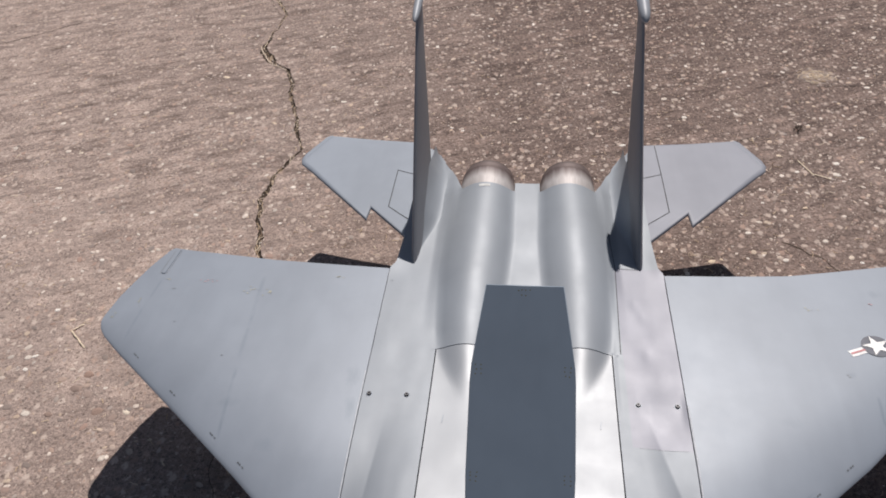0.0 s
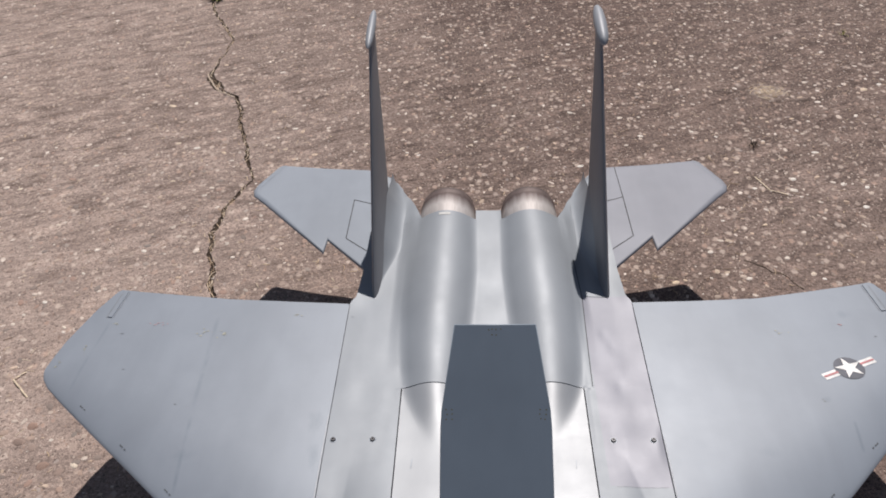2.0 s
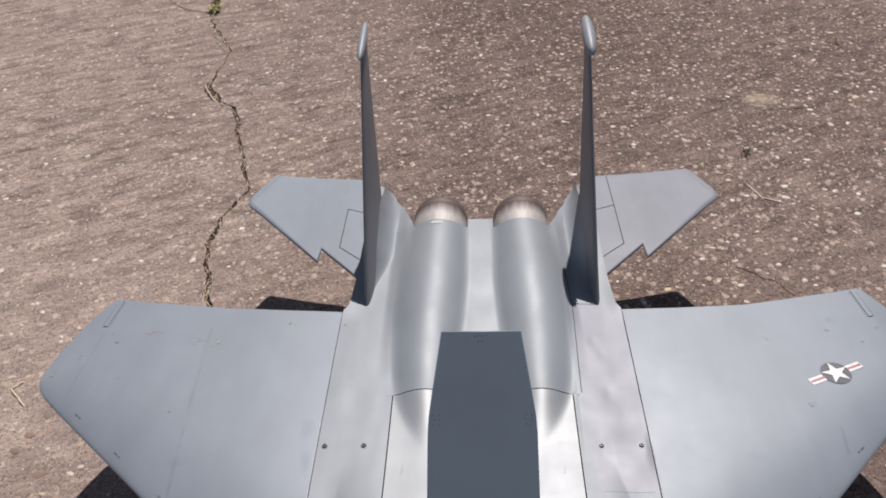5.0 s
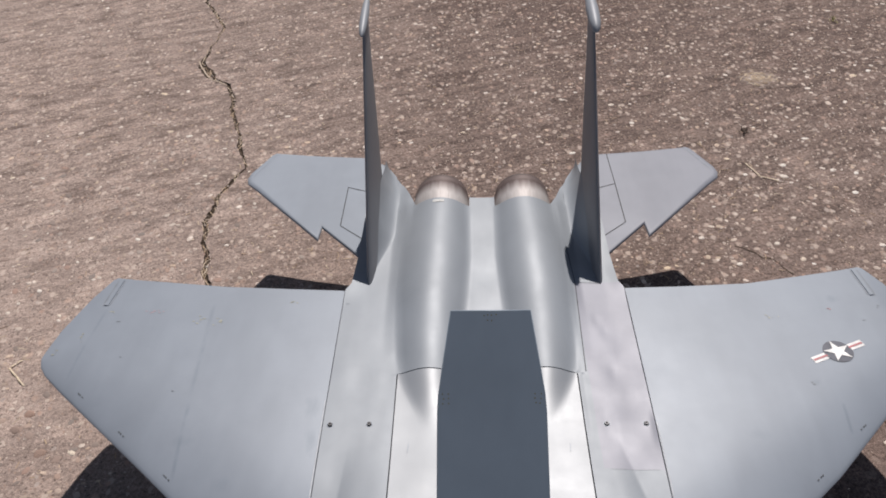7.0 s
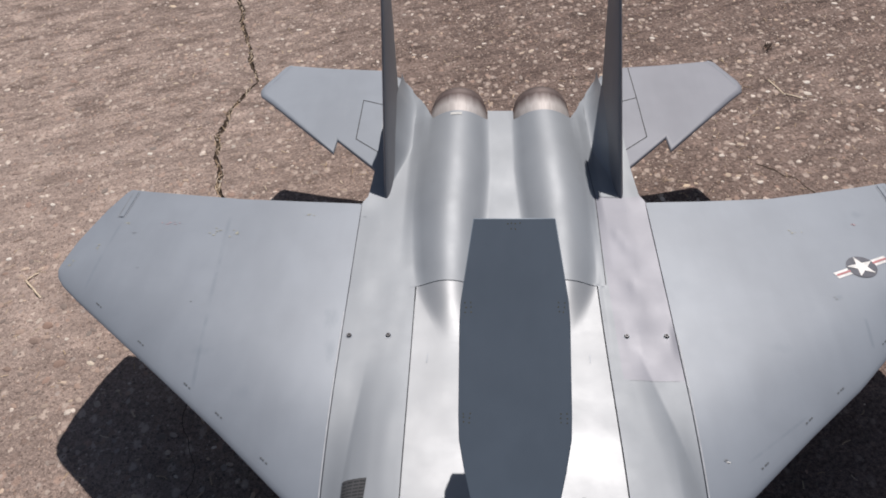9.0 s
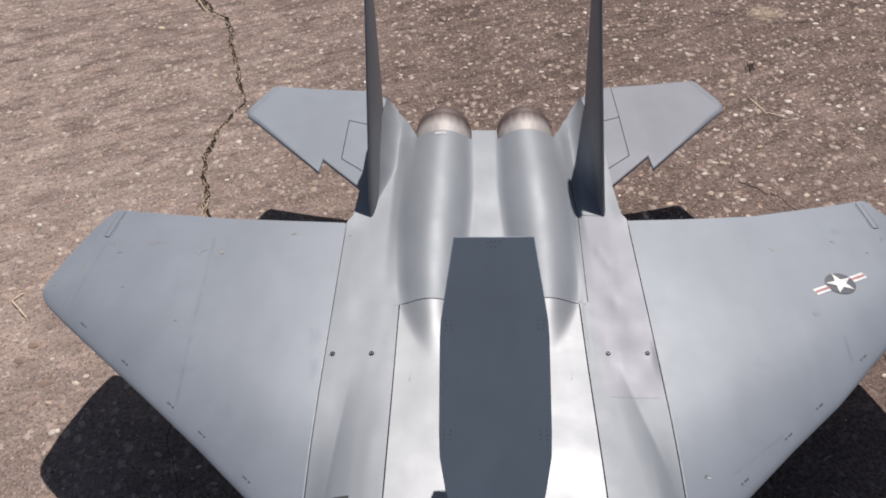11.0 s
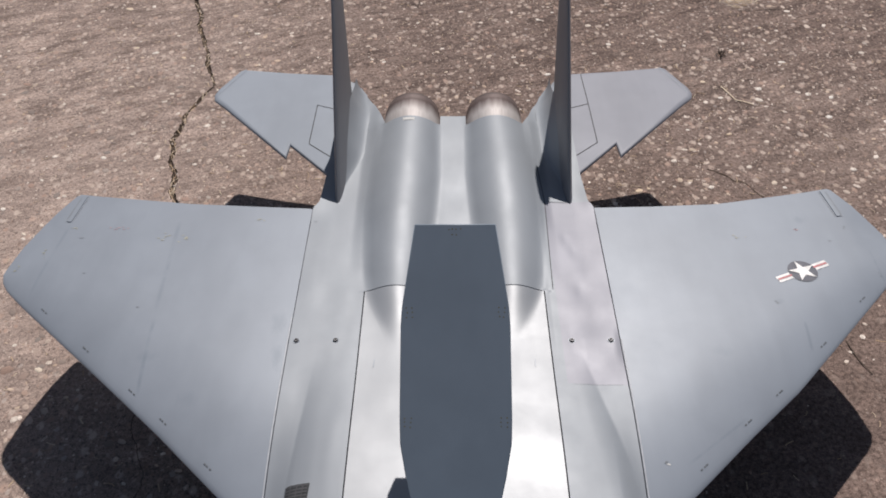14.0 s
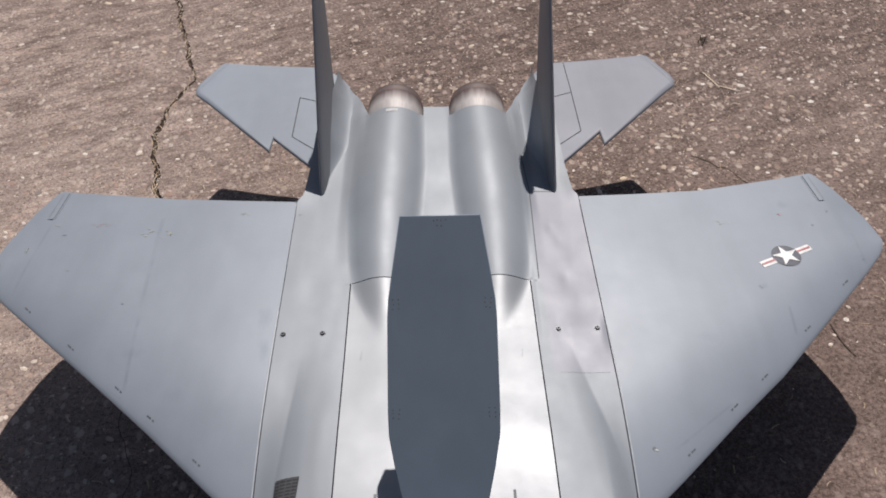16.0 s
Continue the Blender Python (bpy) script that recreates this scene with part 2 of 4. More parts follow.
    c = m.mix(m.ramp(patch, [(0.50, grey(0.0)), (0.64, grey(0.55))]), c, m.mix(1.0, c, (1.36, 1.35, 1.33), "MULTIPLY"))
    c = m.mix(m.ramp(patch, [(0.34, grey(0.5)), (0.46, grey(0.0))]), c, m.mix(1.0, c, (0.74, 0.72, 0.71), "MULTIPLY"))
    # sandy grain
    grit = m.noise(120.0, 3.5, 0.6)
    rough = m.math("ADD", m.math("MULTIPLY", m.math("SUBTRACT", 1.0, west), 0.5), m.math("ADD", m.math("MULTIPLY", broom, 0.2), 0.36))
    c = m.mix(m.math("MULTIPLY", rough, m.ramp(grit, [(0.36, grey(0.95)), (0.5, grey(0.0))])), c, m.mix(1.0, c, (0.48, 0.45, 0.44), "MULTIPLY"))
    c = m.mix(m.math("MULTIPLY", rough, m.ramp(grit, [(0.51, grey(0.0)), (0.64, grey(0.9))])), c, m.mix(1.0, c, (1.42, 1.39, 1.37), "MULTIPLY"))
    sand = m.noise(330.0, 2.0, 0.5)
    c = m.mix(m.ramp(sand, [(0.36, grey(0.8)), (0.5, grey(0.0))]), c, m.mix(1.0, c, (0.62, 0.59, 0.58), "MULTIPLY"))
    c = m.mix(m.ramp(sand, [(0.54, grey(0.0)), (0.66, grey(0.8))]), c, m.mix(1.0, c, (1.36, 1.34, 1.32), "MULTIPLY"))
    # aggregate that lies flush in the cement, its colour faded for plainer wing shade
    shade_zone = m.math("MULTIPLY", m.ramp(m.math("ADD", east, big), [(0.6, grey(0.0)), (1.0, grey(1.0))]), m.ramp(m.math("SUBTRACT", north, big), [(-0.25, grey(1.0)), (0.05, grey(0.0))]))
    bare = m.math("SUBTRACT", 1.0, m.math("MULTIPLY", shade_zone, 0.75))
    bent = m.node("ShaderNodeTexNoise", Scale=90.0, Detail=2.0)
    m.link(m.co, bent.inputs["Vector"])
    off = m.node("ShaderNodeVectorMath")
    off.operation = "MULTIPLY_ADD"
    m.link(bent.outputs["Color"], off.inputs[0])
    off.inputs[1].default_value = (0.009, 0.009, 0.0)
    m.link(m.co, off.inputs[2])
    for scale, lo, hi, keep, amount, stops in (
            (27.0, 0.14, 0.27, 0.36, 0.62, [(0.0, (0.52, 0.43, 0.375)), (0.4, (0.60, 0.49, 0.42)), (0.6, (0.22, 0.165, 0.142)), (0.8, (0.47, 0.33, 0.265)), (1.0, (0.50, 0.42, 0.375))]),
            (48.0, 0.20, 0.27, 0.30, 0.7, [(0.0, (0.25, 0.19, 0.165)), (0.3, (0.52, 0.43, 0.37)), (0.5, (0.16, 0.12, 0.105)), (0.7, (0.40, 0.27, 0.215)), (0.85, (0.60, 0.50, 0.43)), (1.0, (0.30, 0.26, 0.245))]),
            (120.0, 0.24, 0.33, 0.42, 0.75, [(0.0, (0.60, 0.50, 0.43)), (0.22, (0.09, 0.066, 0.057)), (0.45, (0.13, 0.098, 0.085)), (0.6, (0.42, 0.33, 0.275)), (0.75, (0.16, 0.12, 0.10)), (1.0, (0.36, 0.25, 0.195))])):
        v = m.node("ShaderNodeTexVoronoi", Scale=scale)
        v.voronoi_dimensions = "2D"
        turn = m.node("ShaderNodeMapping")
        turn.inputs["Rotation"].default_value = (0, 0, 0.1 + scale)
        turn.inputs["Scale"].default_value = (1.12, 0.86, 0.0)
        m.link(off.outputs[0], turn.inputs["Vector"])
        m.link(turn.outputs[0], v.inputs["Vector"])
        split = m.node("ShaderNodeSeparateColor")
        m.link(v.outputs["Color"], split.inputs[0])
        mask = m.ramp(v.outputs["Distance"], [(lo, grey(amount)), (hi, grey(0.0))])
        pick = m.math("LESS_THAN", split.outputs[0], keep)
        c = m.mix(m.math("MULTIPLY", m.math("MULTIPLY", mask, bare), pick), c, m.ramp(split.outputs[1], stops))
    # pale dried stain beside a twig
    spot = m.node("ShaderNodeMapping")
    spot.inputs["Location"].default_value = (-0.925 * 11.0, -1.668 * 15.0, 0.0)
    spot.inputs["Scale"].default_value = (11.0, 15.0, 0.0)
    m.link(m.co, spot.inputs["Vector"])
    ball = m.node("ShaderNodeVectorMath")
    ball.operation = "LENGTH"
    m.link(spot.outputs[0], ball.inputs[0])
    edge = m.math("ADD", ball.outputs["Value"], m.math("MULTIPLY", m.noise(45.0, 3.0, 0.6, m.mapped((0.5, 1.6, 1.0), (0, 0, 0.3))), 1.5))
    c = m.mix(m.ramp(m.math("MULTIPLY", edge, 0.5), [(0.50, grey(0.45)), (0.76, grey(0.0))]), c, (0.60, 0.51, 0.44))
    m.color(c)
    m.bump(m.noise(55.0, 2.0, 0.5), 0.005, 0.7)
    m.bump(streak, 0.006, 0.6)
    m.bump(grit, 0.0016, 0.8)
    return m.m


GROUND = ground_material()


def soil_material():
    m = Mat("crack_soil", 0.95, 0.0, (0.12, 0.09, 0.07), 0.15)
    c = m.ramp(m.noise(70.0, 4.0, 0.65), [(0.34, (0.05, 0.036, 0.028)), (0.52, (0.092, 0.068, 0.052)), (0.68, (0.16, 0.12, 0.092)), (0.8, (0.27, 0.21, 0.16))])
    m.color(m.mix(m.ramp(m.noise(240.0, 3.0, 0.6), [(0.4, grey(0.7)), (0.6, grey(0.0))]), c, (0.05, 0.036, 0.028)))
    m.bump(m.noise(180.0, 3.0), 0.004, 1.0)
    return m.m


CRACK = soil_material()


def stone_material(name, by_island):
    m = Mat(name, 0.75, 0.0, (0.5, 0.45, 0.4), 0.3)
    src = m.node("ShaderNodeNewGeometry").outputs["Random Per Island"] if by_island else m.node("ShaderNodeObjectInfo").outputs["Random"]
    c = m.ramp(src, [(0.0, (0.76, 0.645, 0.56)), (0.12, (0.88, 0.79, 0.71)), (0.28, (0.60, 0.485, 0.41)), (0.42, (0.40, 0.30, 0.245)), (0.52, (0.31, 0.255, 0.23)), (0.64, (0.47, 0.345, 0.265)), (0.74, (0.64, 0.48, 0.365)), (0.86, (0.56, 0.455, 0.39)), (1.0, (0.78, 0.675, 0.595))])
    m.color(m.mix(m.ramp(m.noise(130.0, 4.0, 0.7), [(0.35, grey(0.5)), (0.65, grey(0.0))]), c, (0.22, 0.18, 0.15)))
    m.bump(m.noise(300.0), 0.0006, 0.8)
    return m.m


STONE_FAR = stone_material("pebble_mix", True)
STONE_NEAR = stone_material("pebble_single", False)


def tinted_stone(name, stops, by_island):
    m = Mat(name, 0.75, 0.0, (0.5, 0.45, 0.4), 0.3)
    src = m.node("ShaderNodeNewGeometry").outputs["Random Per Island"] if by_island else m.node("ShaderNodeObjectInfo").outputs["Random"]
    c = m.ramp(src, stops)
    m.color(m.mix(m.ramp(m.noise(150.0, 4.0, 0.7), [(0.35, grey(0.45)), (0.65, grey(0.0))]), c, (0.26, 0.21, 0.18)))
    m.bump(m.noise(300.0), 0.0006, 0.8)
    return m.m


STONE_PALE = tinted_stone("pebble_pale", [(0.0, (0.72, 0.65, 0.57)), (0.4, (0.84, 0.79, 0.73)), (0.7, (0.66, 0.56, 0.47)), (0.85, (0.72, 0.56, 0.40)), (1.0, (0.80, 0.74, 0.66))], False)
STONE_DARK = tinted_stone("pebble_dark", [(0.0, (0.17, 0.135, 0.12)), (0.5, (0.25, 0.195, 0.17)), (0.8, (0.34, 0.22, 0.175)), (1.0, (0.20, 0.17, 0.155))], True)
STONE_BROWN = tinted_stone("pebble_brown", [(0.0, (0.25, 0.165, 0.13)), (0.5, (0.20, 0.15, 0.13)), (1.0, (0.33, 0.205, 0.155))], False)
STONE_MIXED = tinted_stone("pebble_rounded", [(0.0, (0.52, 0.44, 0.38)), (0.2, (0.36, 0.25, 0.20)), (0.4, (0.66, 0.59, 0.52)), (0.6, (0.27, 0.22, 0.195)), (0.8, (0.45, 0.34, 0.26)), (1.0, (0.58, 0.47, 0.36))], True)
STRAW_PALE = plain("pale_straw", (0.62, 0.51, 0.37), 0.7)


def straw_material():
    m = Mat("dry_straw", 0.8, 0.0, (0.4, 0.32, 0.2), 0.2)
    src = m.node("ShaderNodeNewGeometry").outputs["Random Per Island"]
    m.color(m.ramp(src, [(0.0, (0.50, 0.39, 0.28)), (0.4, (0.36, 0.255, 0.17)), (0.7, (0.58, 0.48, 0.37)), (1.0, (0.18, 0.12, 0.085))]))
    return m.m


STRAW = straw_material()
GREEN = plain("weed_green", (0.40, 0.37, 0.13), 0.7)
BARK = plain("twig_bark", (0.085, 0.058, 0.042), 0.85)

# ---- building helpers ----
K = 0.124375  # the aircraft is about a one-to-eight model: its numbers are full-size metres
STAND = Matrix.Translation((-0.00015, -0.0045, 0.0069)) @ Matrix.Scale(K, 4)


def part(name, bm, material, parent=None, label="", scale=K, smooth=35):
    """One mesh object out of a bmesh, under its thing or part."""
    if scale != 1:
        bm.transform(STAND if scale == K else Matrix.Scale(scale, 4))
    bmesh.ops.recalc_face_normals(bm, faces=bm.faces)
    me = bpy.data.meshes.new(name)
    bm.to_mesh(me)
    bm.free()
    me.materials.append(material)
    if smooth:
        me.shade_smooth()
        me.set_sharp_from_angle(angle=radians(smooth))
    ob = new(name, me)
    ob.parent = parent
    if label:
        tagged(ob, label)
    return ob


def sm(t):
    t = min(1.0, max(0.0, t))
    return t * t * (3 - 2 * t)


def interp(x, table):
    return float(np.interp(x, [p[0] for p in table], [p[1] for p in table]))


def lathe(bm, profile, origin, axis, steps=32, cap=True):
    """Turns (along, radius) pairs round an axis."""
    turn = Vector((0, 0, 1)).rotation_difference(Vector(axis).normalized()).to_matrix()
    rings = []
    for along, r in profile:
        rings.append([bm.verts.new(Vector(origin) + turn @ Vector((r * math.cos(a), r * math.sin(a), along)))
                      for a in (math.tau * i / steps for i in range(steps))])
    for a, b in zip(rings, rings[1:]):
        for i in range(steps):
            bm.faces.new((a[i], a[(i + 1) % steps], b[(i + 1) % steps], b[i]))
    if cap:
        bm.faces.new(rings[0])
        bm.faces.new(rings[-1])
    return rings


def loft(bm, rings):
    rows = [[bm.verts.new(p) for p in ring] for ring in rings]
    n = len(rows[0])
    for a, b in zip(rows, rows[1:]):
        for i in range(n):
            bm.faces.new((a[i], a[(i + 1) % n], b[(i + 1) % n], b[i]))
    bm.faces.new(rows[0])
    bm.faces.new(rows[-1])


def strip(bm, points, width, height):
    """A thin band along points (x, y) laid on the surface height(x, y)."""
    last = None
    for i, (x, y) in enumerate(points):
        a, b = points[max(0, i - 1)], points[min(len(points) - 1, i + 1)]
        d = Vector((b[0] - a[0], b[1] - a[1])).normalized() * (width / 2)
        pair = [bm.verts.new((x + s * d.y, y - s * d.x, height(x + s * d.y, y - s * d.x))) for s in (-1, 1)]
        if last:
            bm.faces.new((last[0], last[1], pair[1], pair[0]))
        last = pair


def line(a, b, n=12):
    return [(a[0] + (b[0] - a[0]) * i / n, a[1] + (b[1] - a[1]) * i / n) for i in range(n + 1)]


# ---- ground: one sheet with a crack through it ----
CRACK_LINE = [(-40.0, -1.2), (-3.004, -0.471), (-0.069, -0.552), (0.027, -0.605), (0.397, -0.641), (0.669, -0.669), (0.718, -0.691), (0.791, -0.694), (0.838, -0.721), (0.953, -0.73), (1.039, -0.724), (1.122, -0.699),
              (1.188, -0.675), (1.269, -0.704), (1.401, -0.746), (1.533, -0.79), (1.608, -0.799), (1.7, -0.834), (1.743, -0.903), (1.843, -0.96), (1.946, -0.958), (2.138, -0.945), (2.26, -0.996),
              (2.391, -1.07), (2.536, -1.117), (2.7, -1.133), (2.884, -1.139), (2.974, -1.1), (4.0, -1.2), (40.0, -9.0)]


def crack_x(y):
    return interp(y, CRACK_LINE)


def crack_wobble(y):
    return 0.010 * noise.noise(Vector((0.3, y * 18.0, 0.0))) + 0.005 * noise.noise(Vector((4.0, y * 48.0, 0.0)))


def crack_width(y):
    w = 0.0135 + 0.010 * noise.noise(Vector((9.0, y * 9.0, 2.0))) + 0.004 * noise.noise(Vector((5.0, y * 40.0, 2.0))) + 0.0025 * noise.noise(Vector((2.0, y * 150.0, 2.0)))
    w += 0.030 * math.exp(-((y - 1.785) / 0.055) ** 2) + 0.004 * math.exp(-((y - 0.72) / 0.07) ** 2)
    w *= interp(y, [(0.3, 0.12), (0.62, 1.0), (1.1, 1.0), (1.16, 0.45), (1.25, 0.6), (1.32, 1.0), (1.9, 1.0), (1.98, 0.45), (2.08, 0.5), (2.2, 0.9)])
    return max(0.0028 if y > 0.5 else 0.0012, w) if -0.9 < y < 3.6 else 0.0012


def build_ground():
    ys = [-2500, -400, -60, -10, -3] + list(np.arange(-0.9, 3.6, 0.005)) + [4, 6, 10, 60, 400, 2500]
    bm = bmesh.new()
    last = None
    for y in ys:
        c = crack_x(y) + crack_wobble(y)
        w = crack_width(y) / 2
        j = 0.002 * noise.noise(Vector((1.0, y * 150.0, 7.0)))
        d = min(0.007, w * 1.1)
        row = [bm.verts.new(p) for p in ((-2500, y, 0), (c - 0.12, y, 0), (c - w - 0.004, y, 0), (c - w + j, y, -0.1 * d), (c - w * 0.4, y, -d),
                                         (c + w * 0.4, y, -d * 1.05), (c + w + j, y, -0.1 * d), (c + w + 0.005, y, 0), (c + 0.12, y, 0), (2500, y, 0))]
        if last:
            for i in range(len(row) - 1):
                f = bm.faces.new((last[i], last[i + 1], row[i + 1], row[i]))
                f.material_index = 1 if i in (3, 4, 5) else 0
        last = row
    ob = part("ground", bm, GROUND, scale=1, smooth=0)
    ob.data.materials.append(CRACK)
    return tagged(ob, "weathered brown-grey concrete with exposed pebbles and a crack", "ground", kind="structure")


ground = build_ground()


WING_LE = [(2.05, -2.64), (2.11, -2.59), (2.7, -2.07), (3.55, -1.28), (4.4, -0.53), (5.32, 0.27), (5.96, 0.83), (6.23, 1.08), (6.345, 1.235), (6.38, 1.36)]
WING_TE = [(2.05, 2.718), (2.11, 2.72), (3.0, 2.755), (4.0, 2.82), (4.75, 2.93), (5.45, 3.04), (5.80, 3.11), (5.86, 3.06), (6.07, 2.62), (6.29, 1.95), (6.355, 1.62), (6.38, 1.45)]
# one panel is raked back a little more towards its tip
RAKE_LE = [(4.3, 0.0), (6.38, 0.32)]
RAKE_TE = [(4.0, 0.0), (5.8, 0.09), (6.38, 0.24)]


def lead(x):
    return interp(abs(x), WING_LE) + (interp(x, RAKE_LE) if x > 0 else 0.0)


def trail(x):
    return interp(abs(x), WING_TE) + (interp(x, RAKE_TE) if x > 0 else 0.0)


def foil(s):
    return (0.2969 * math.sqrt(s) - 0.126 * s - 0.3516 * s * s + 0.2843 * s ** 3 - 0.1015 * s ** 4) / 0.1


def wing_mid(x, s, chord):
    """Mean line with a drooped nose; one panel is slightly arched."""
    u = abs(x) - 2.1
    rise = -0.012 * u if x > 0 else 0.03 * u - 0.0098 * u * u
    return 2.15 + rise - 0.033 * chord * max(0.0, 1 - s / 0.36) ** 2


def wing_top(x, y):
    le, te = lead(x), trail(x)
    s = min(1.0, max(0.0, (y - le) / (te - le)))
    return wing_mid(x, s, te - le) + (0.004 + 0.016 * (te - le)) * foil(s) + 0.006


DENTS = ((1.71, 1.76, 0.075), (1.72, 0.93, 0.085), (1.62, 2.0, 0.07))
HUMP_OUT = [(-0.5, 0.80), (-0.2, 0.84), (0.05, 0.91), (0.2, 0.965), (0.39, 1.04), (0.6, 1.12), (0.8, 1.18), (0.95, 1.21), (1.3, 1.25), (1.68, 1.28), (2.6, 1.325), (3.6, 1.31), (4.4, 1.25), (5.0, 1.18)]
HUMP_IN = [(-0.5, 0.6), (0.2, 0.5), (1.0, 0.36), (2.2, 0.27), (2.6, 0.24), (3.4, 0.2), (5.0, 0.21)]


def deck_z(x, y):
    """Upper surface of the body."""
    a = abs(x)
    level = 2.25 - 0.024 * max(0.0, y) - 0.045 * max(0.0, x - 1.3) * sm((y + 0.3) / 0.6)
    back = sm((y - 2.3) / 0.5)
    rim = (1 - back) * (wing_top(2.14, min(y, 2.7)) + 0.008) + back * 2.19
    z = rim + (level - rim) * sm((2.15 - a) / 0.35)
    # raised shoulders over the intake ducts, with a dark outer flank that runs out at the screws
    t = max(0.0, -y)
    foot = 1.56 + 0.235 * t if x > 0 else 1.74 + 0.075 * t
    wide = min(0.40, 0.17 + 0.10 * t) if x > 0 else min(0.34, 0.13 + 0.09 * t)
    drop = 0.66 * (wide / 0.40) ** 0.8 * (1.0 if x > 0 else sm((0.1 - y) / 1.6))
    z += 0.125 * sm((0.25 - y) / (2.35 if x > 0 else 2.6)) * (drop * (1 - min(1.0, max(0.0, (a - foot + wide) / wide)) ** 2) + (1 - drop) * (1 - sm((a - 1.2) / 0.75)))
    if x > 1.22:
        z += 0.006 * sm((x - 1.23) / 0.08) * max(0.0, 1 - (x - 1.31) / 0.8) * sm((y + 0.6) / 0.8)
    high = 0.12 * sm((y - 0.9) / 3.9)
    z += high * sm((1.5 - a) / 0.3)
    # engine humps
    outer = interp(y, HUMP_OUT)
    inner = interp(y, HUMP_IN)
    rise = 0.130 * sm((y + 0.14) / 1.5) + 0.187 * sm((y - 0.3) / 3.9) - high
    power = 1.0 + 0.55 * (1 - sm((y + 0.1) / 1.6))
    for shift in (-0.06, -0.03, 0.0, 0.03, 0.06):
        u = (a + shift - (outer + inner) / 2) / ((outer - inner) / 2 - 0.035)
        if abs(u) < 1:
            z += 0.2 * rise * (1 - u * u) ** power
    # fillets at the fin roots
    z += 0.05 * math.exp(-((a - 1.78) / 0.24) ** 2) * sm((y - 2.95) / 2.0)
    z += 0.007 * noise.noise(Vector((x * 1.3 + 3, y * 0.9, 0.0))) + 0.003 * noise.noise(Vector((x * 3.1, y * 2.3, 5.0)))
    if x > 1.3:
        # the sheet is pulled up along the row of screws
        z += 0.015 * sm((x - 1.48) / 0.2) * sm((2.14 - x) / 0.1) * (sm((y + 0.6) / 0.63) - sm((y - 0.03) / 0.4))
        z += sm((x - 1.3) / 0.2) * (0.005 * noise.noise(Vector((x * 2.2, y * 1.2, 9.0))) + 0.0016 * noise.noise(Vector((x * 5.0, y * 3.0, 2.0))))
        for dx, dy, r in DENTS:
            z -= 0.0055 * math.exp(-((x - dx) / r) ** 2 - ((y - dy) / (1.9 * r)) ** 2)
    if x < -1.3:
        z += sm((-x - 1.3) / 0.2) * 0.008 * noise.noise(Vector((x * 2.6, y * 1.3, 4.0)))
    if y > 4.9:
        z -= 0.13 * sm((y - 4.9) / 1.6)
    return z


def deck_out(y, s=1):
    w = 2.118 if s > 0 else 2.131
    return interp(y, [(-2.6, w), (2.72, w), (2.86, 2.05), (3.5, 2.01), (5.0, 1.98), (6.3, 1.92), (6.5, 1.9)])


def grid(bm, xs, ys, keep, xmap=None):
    verts = {}

    def vert(i, j):
        if (i, j) not in verts:
            x = xmap(xs[i], ys[j]) if xmap else xs[i]
            verts[i, j] = bm.verts.new((x, ys[j], deck_z(x, ys[j])))
        return verts[i, j]

    for i in range(len(xs) - 1):
        for j in range(len(ys) - 1):
            if keep((xs[i] + xs[i + 1]) / 2, (ys[j] + ys[j + 1]) / 2):
                bm.faces.new((vert(i, j), vert(i + 1, j), vert(i + 1, j + 1), vert(i, j + 1)))


def lower_rim(bm, edges, z):
    got = bmesh.ops.extrude_edge_only(bm, edges=edges)
    for v in got["geom"]:
        if isinstance(v, bmesh.types.BMVert):
            v.co.z = z(v.co)


jet = new("model_jet")
tagged(jet, "grey painted twin-tail model jet fighter standing on concrete", "model aircraft")

HX, HY0, HY1, GAP = 1.225, -2.56, 0.93, 0.008


def spaced(a, b, step):
    n = max(1, round((b - a) / step))
    return [a + (b - a) * i / n for i in range(n + 1)]


def follow(a, y):
    """Moves the mesh columns onto the rims of the engine humps."""
    i, o = interp(y, HUMP_IN), interp(y, HUMP_OUT)
    if y > HY1:
        return interp(a, [(0.0, 0.0), (0.24, i), (1.30, o), (1.5, 1.5), (1.9, 1.9)])
    if a > HX:
        return a
    return interp(a, [(0.0, 0.0), (0.24, i), (1.16, o), (HX - GAP, HX - GAP)])


def boom_in(y, s):
    """Inner edge of a tail boom beside the nozzle."""
    if s < 0:
        return interp(y, [(4.75, 1.13), (5.2, 1.245), (5.65, 1.38), (5.97, 1.52), (6.25, 1.665), (6.45, 1.775)])
    return interp(y, [(4.75, 1.16), (5.06, 1.28), (5.52, 1.40), (5.92, 1.56), (6.28, 1.725), (6.45, 1.87)])


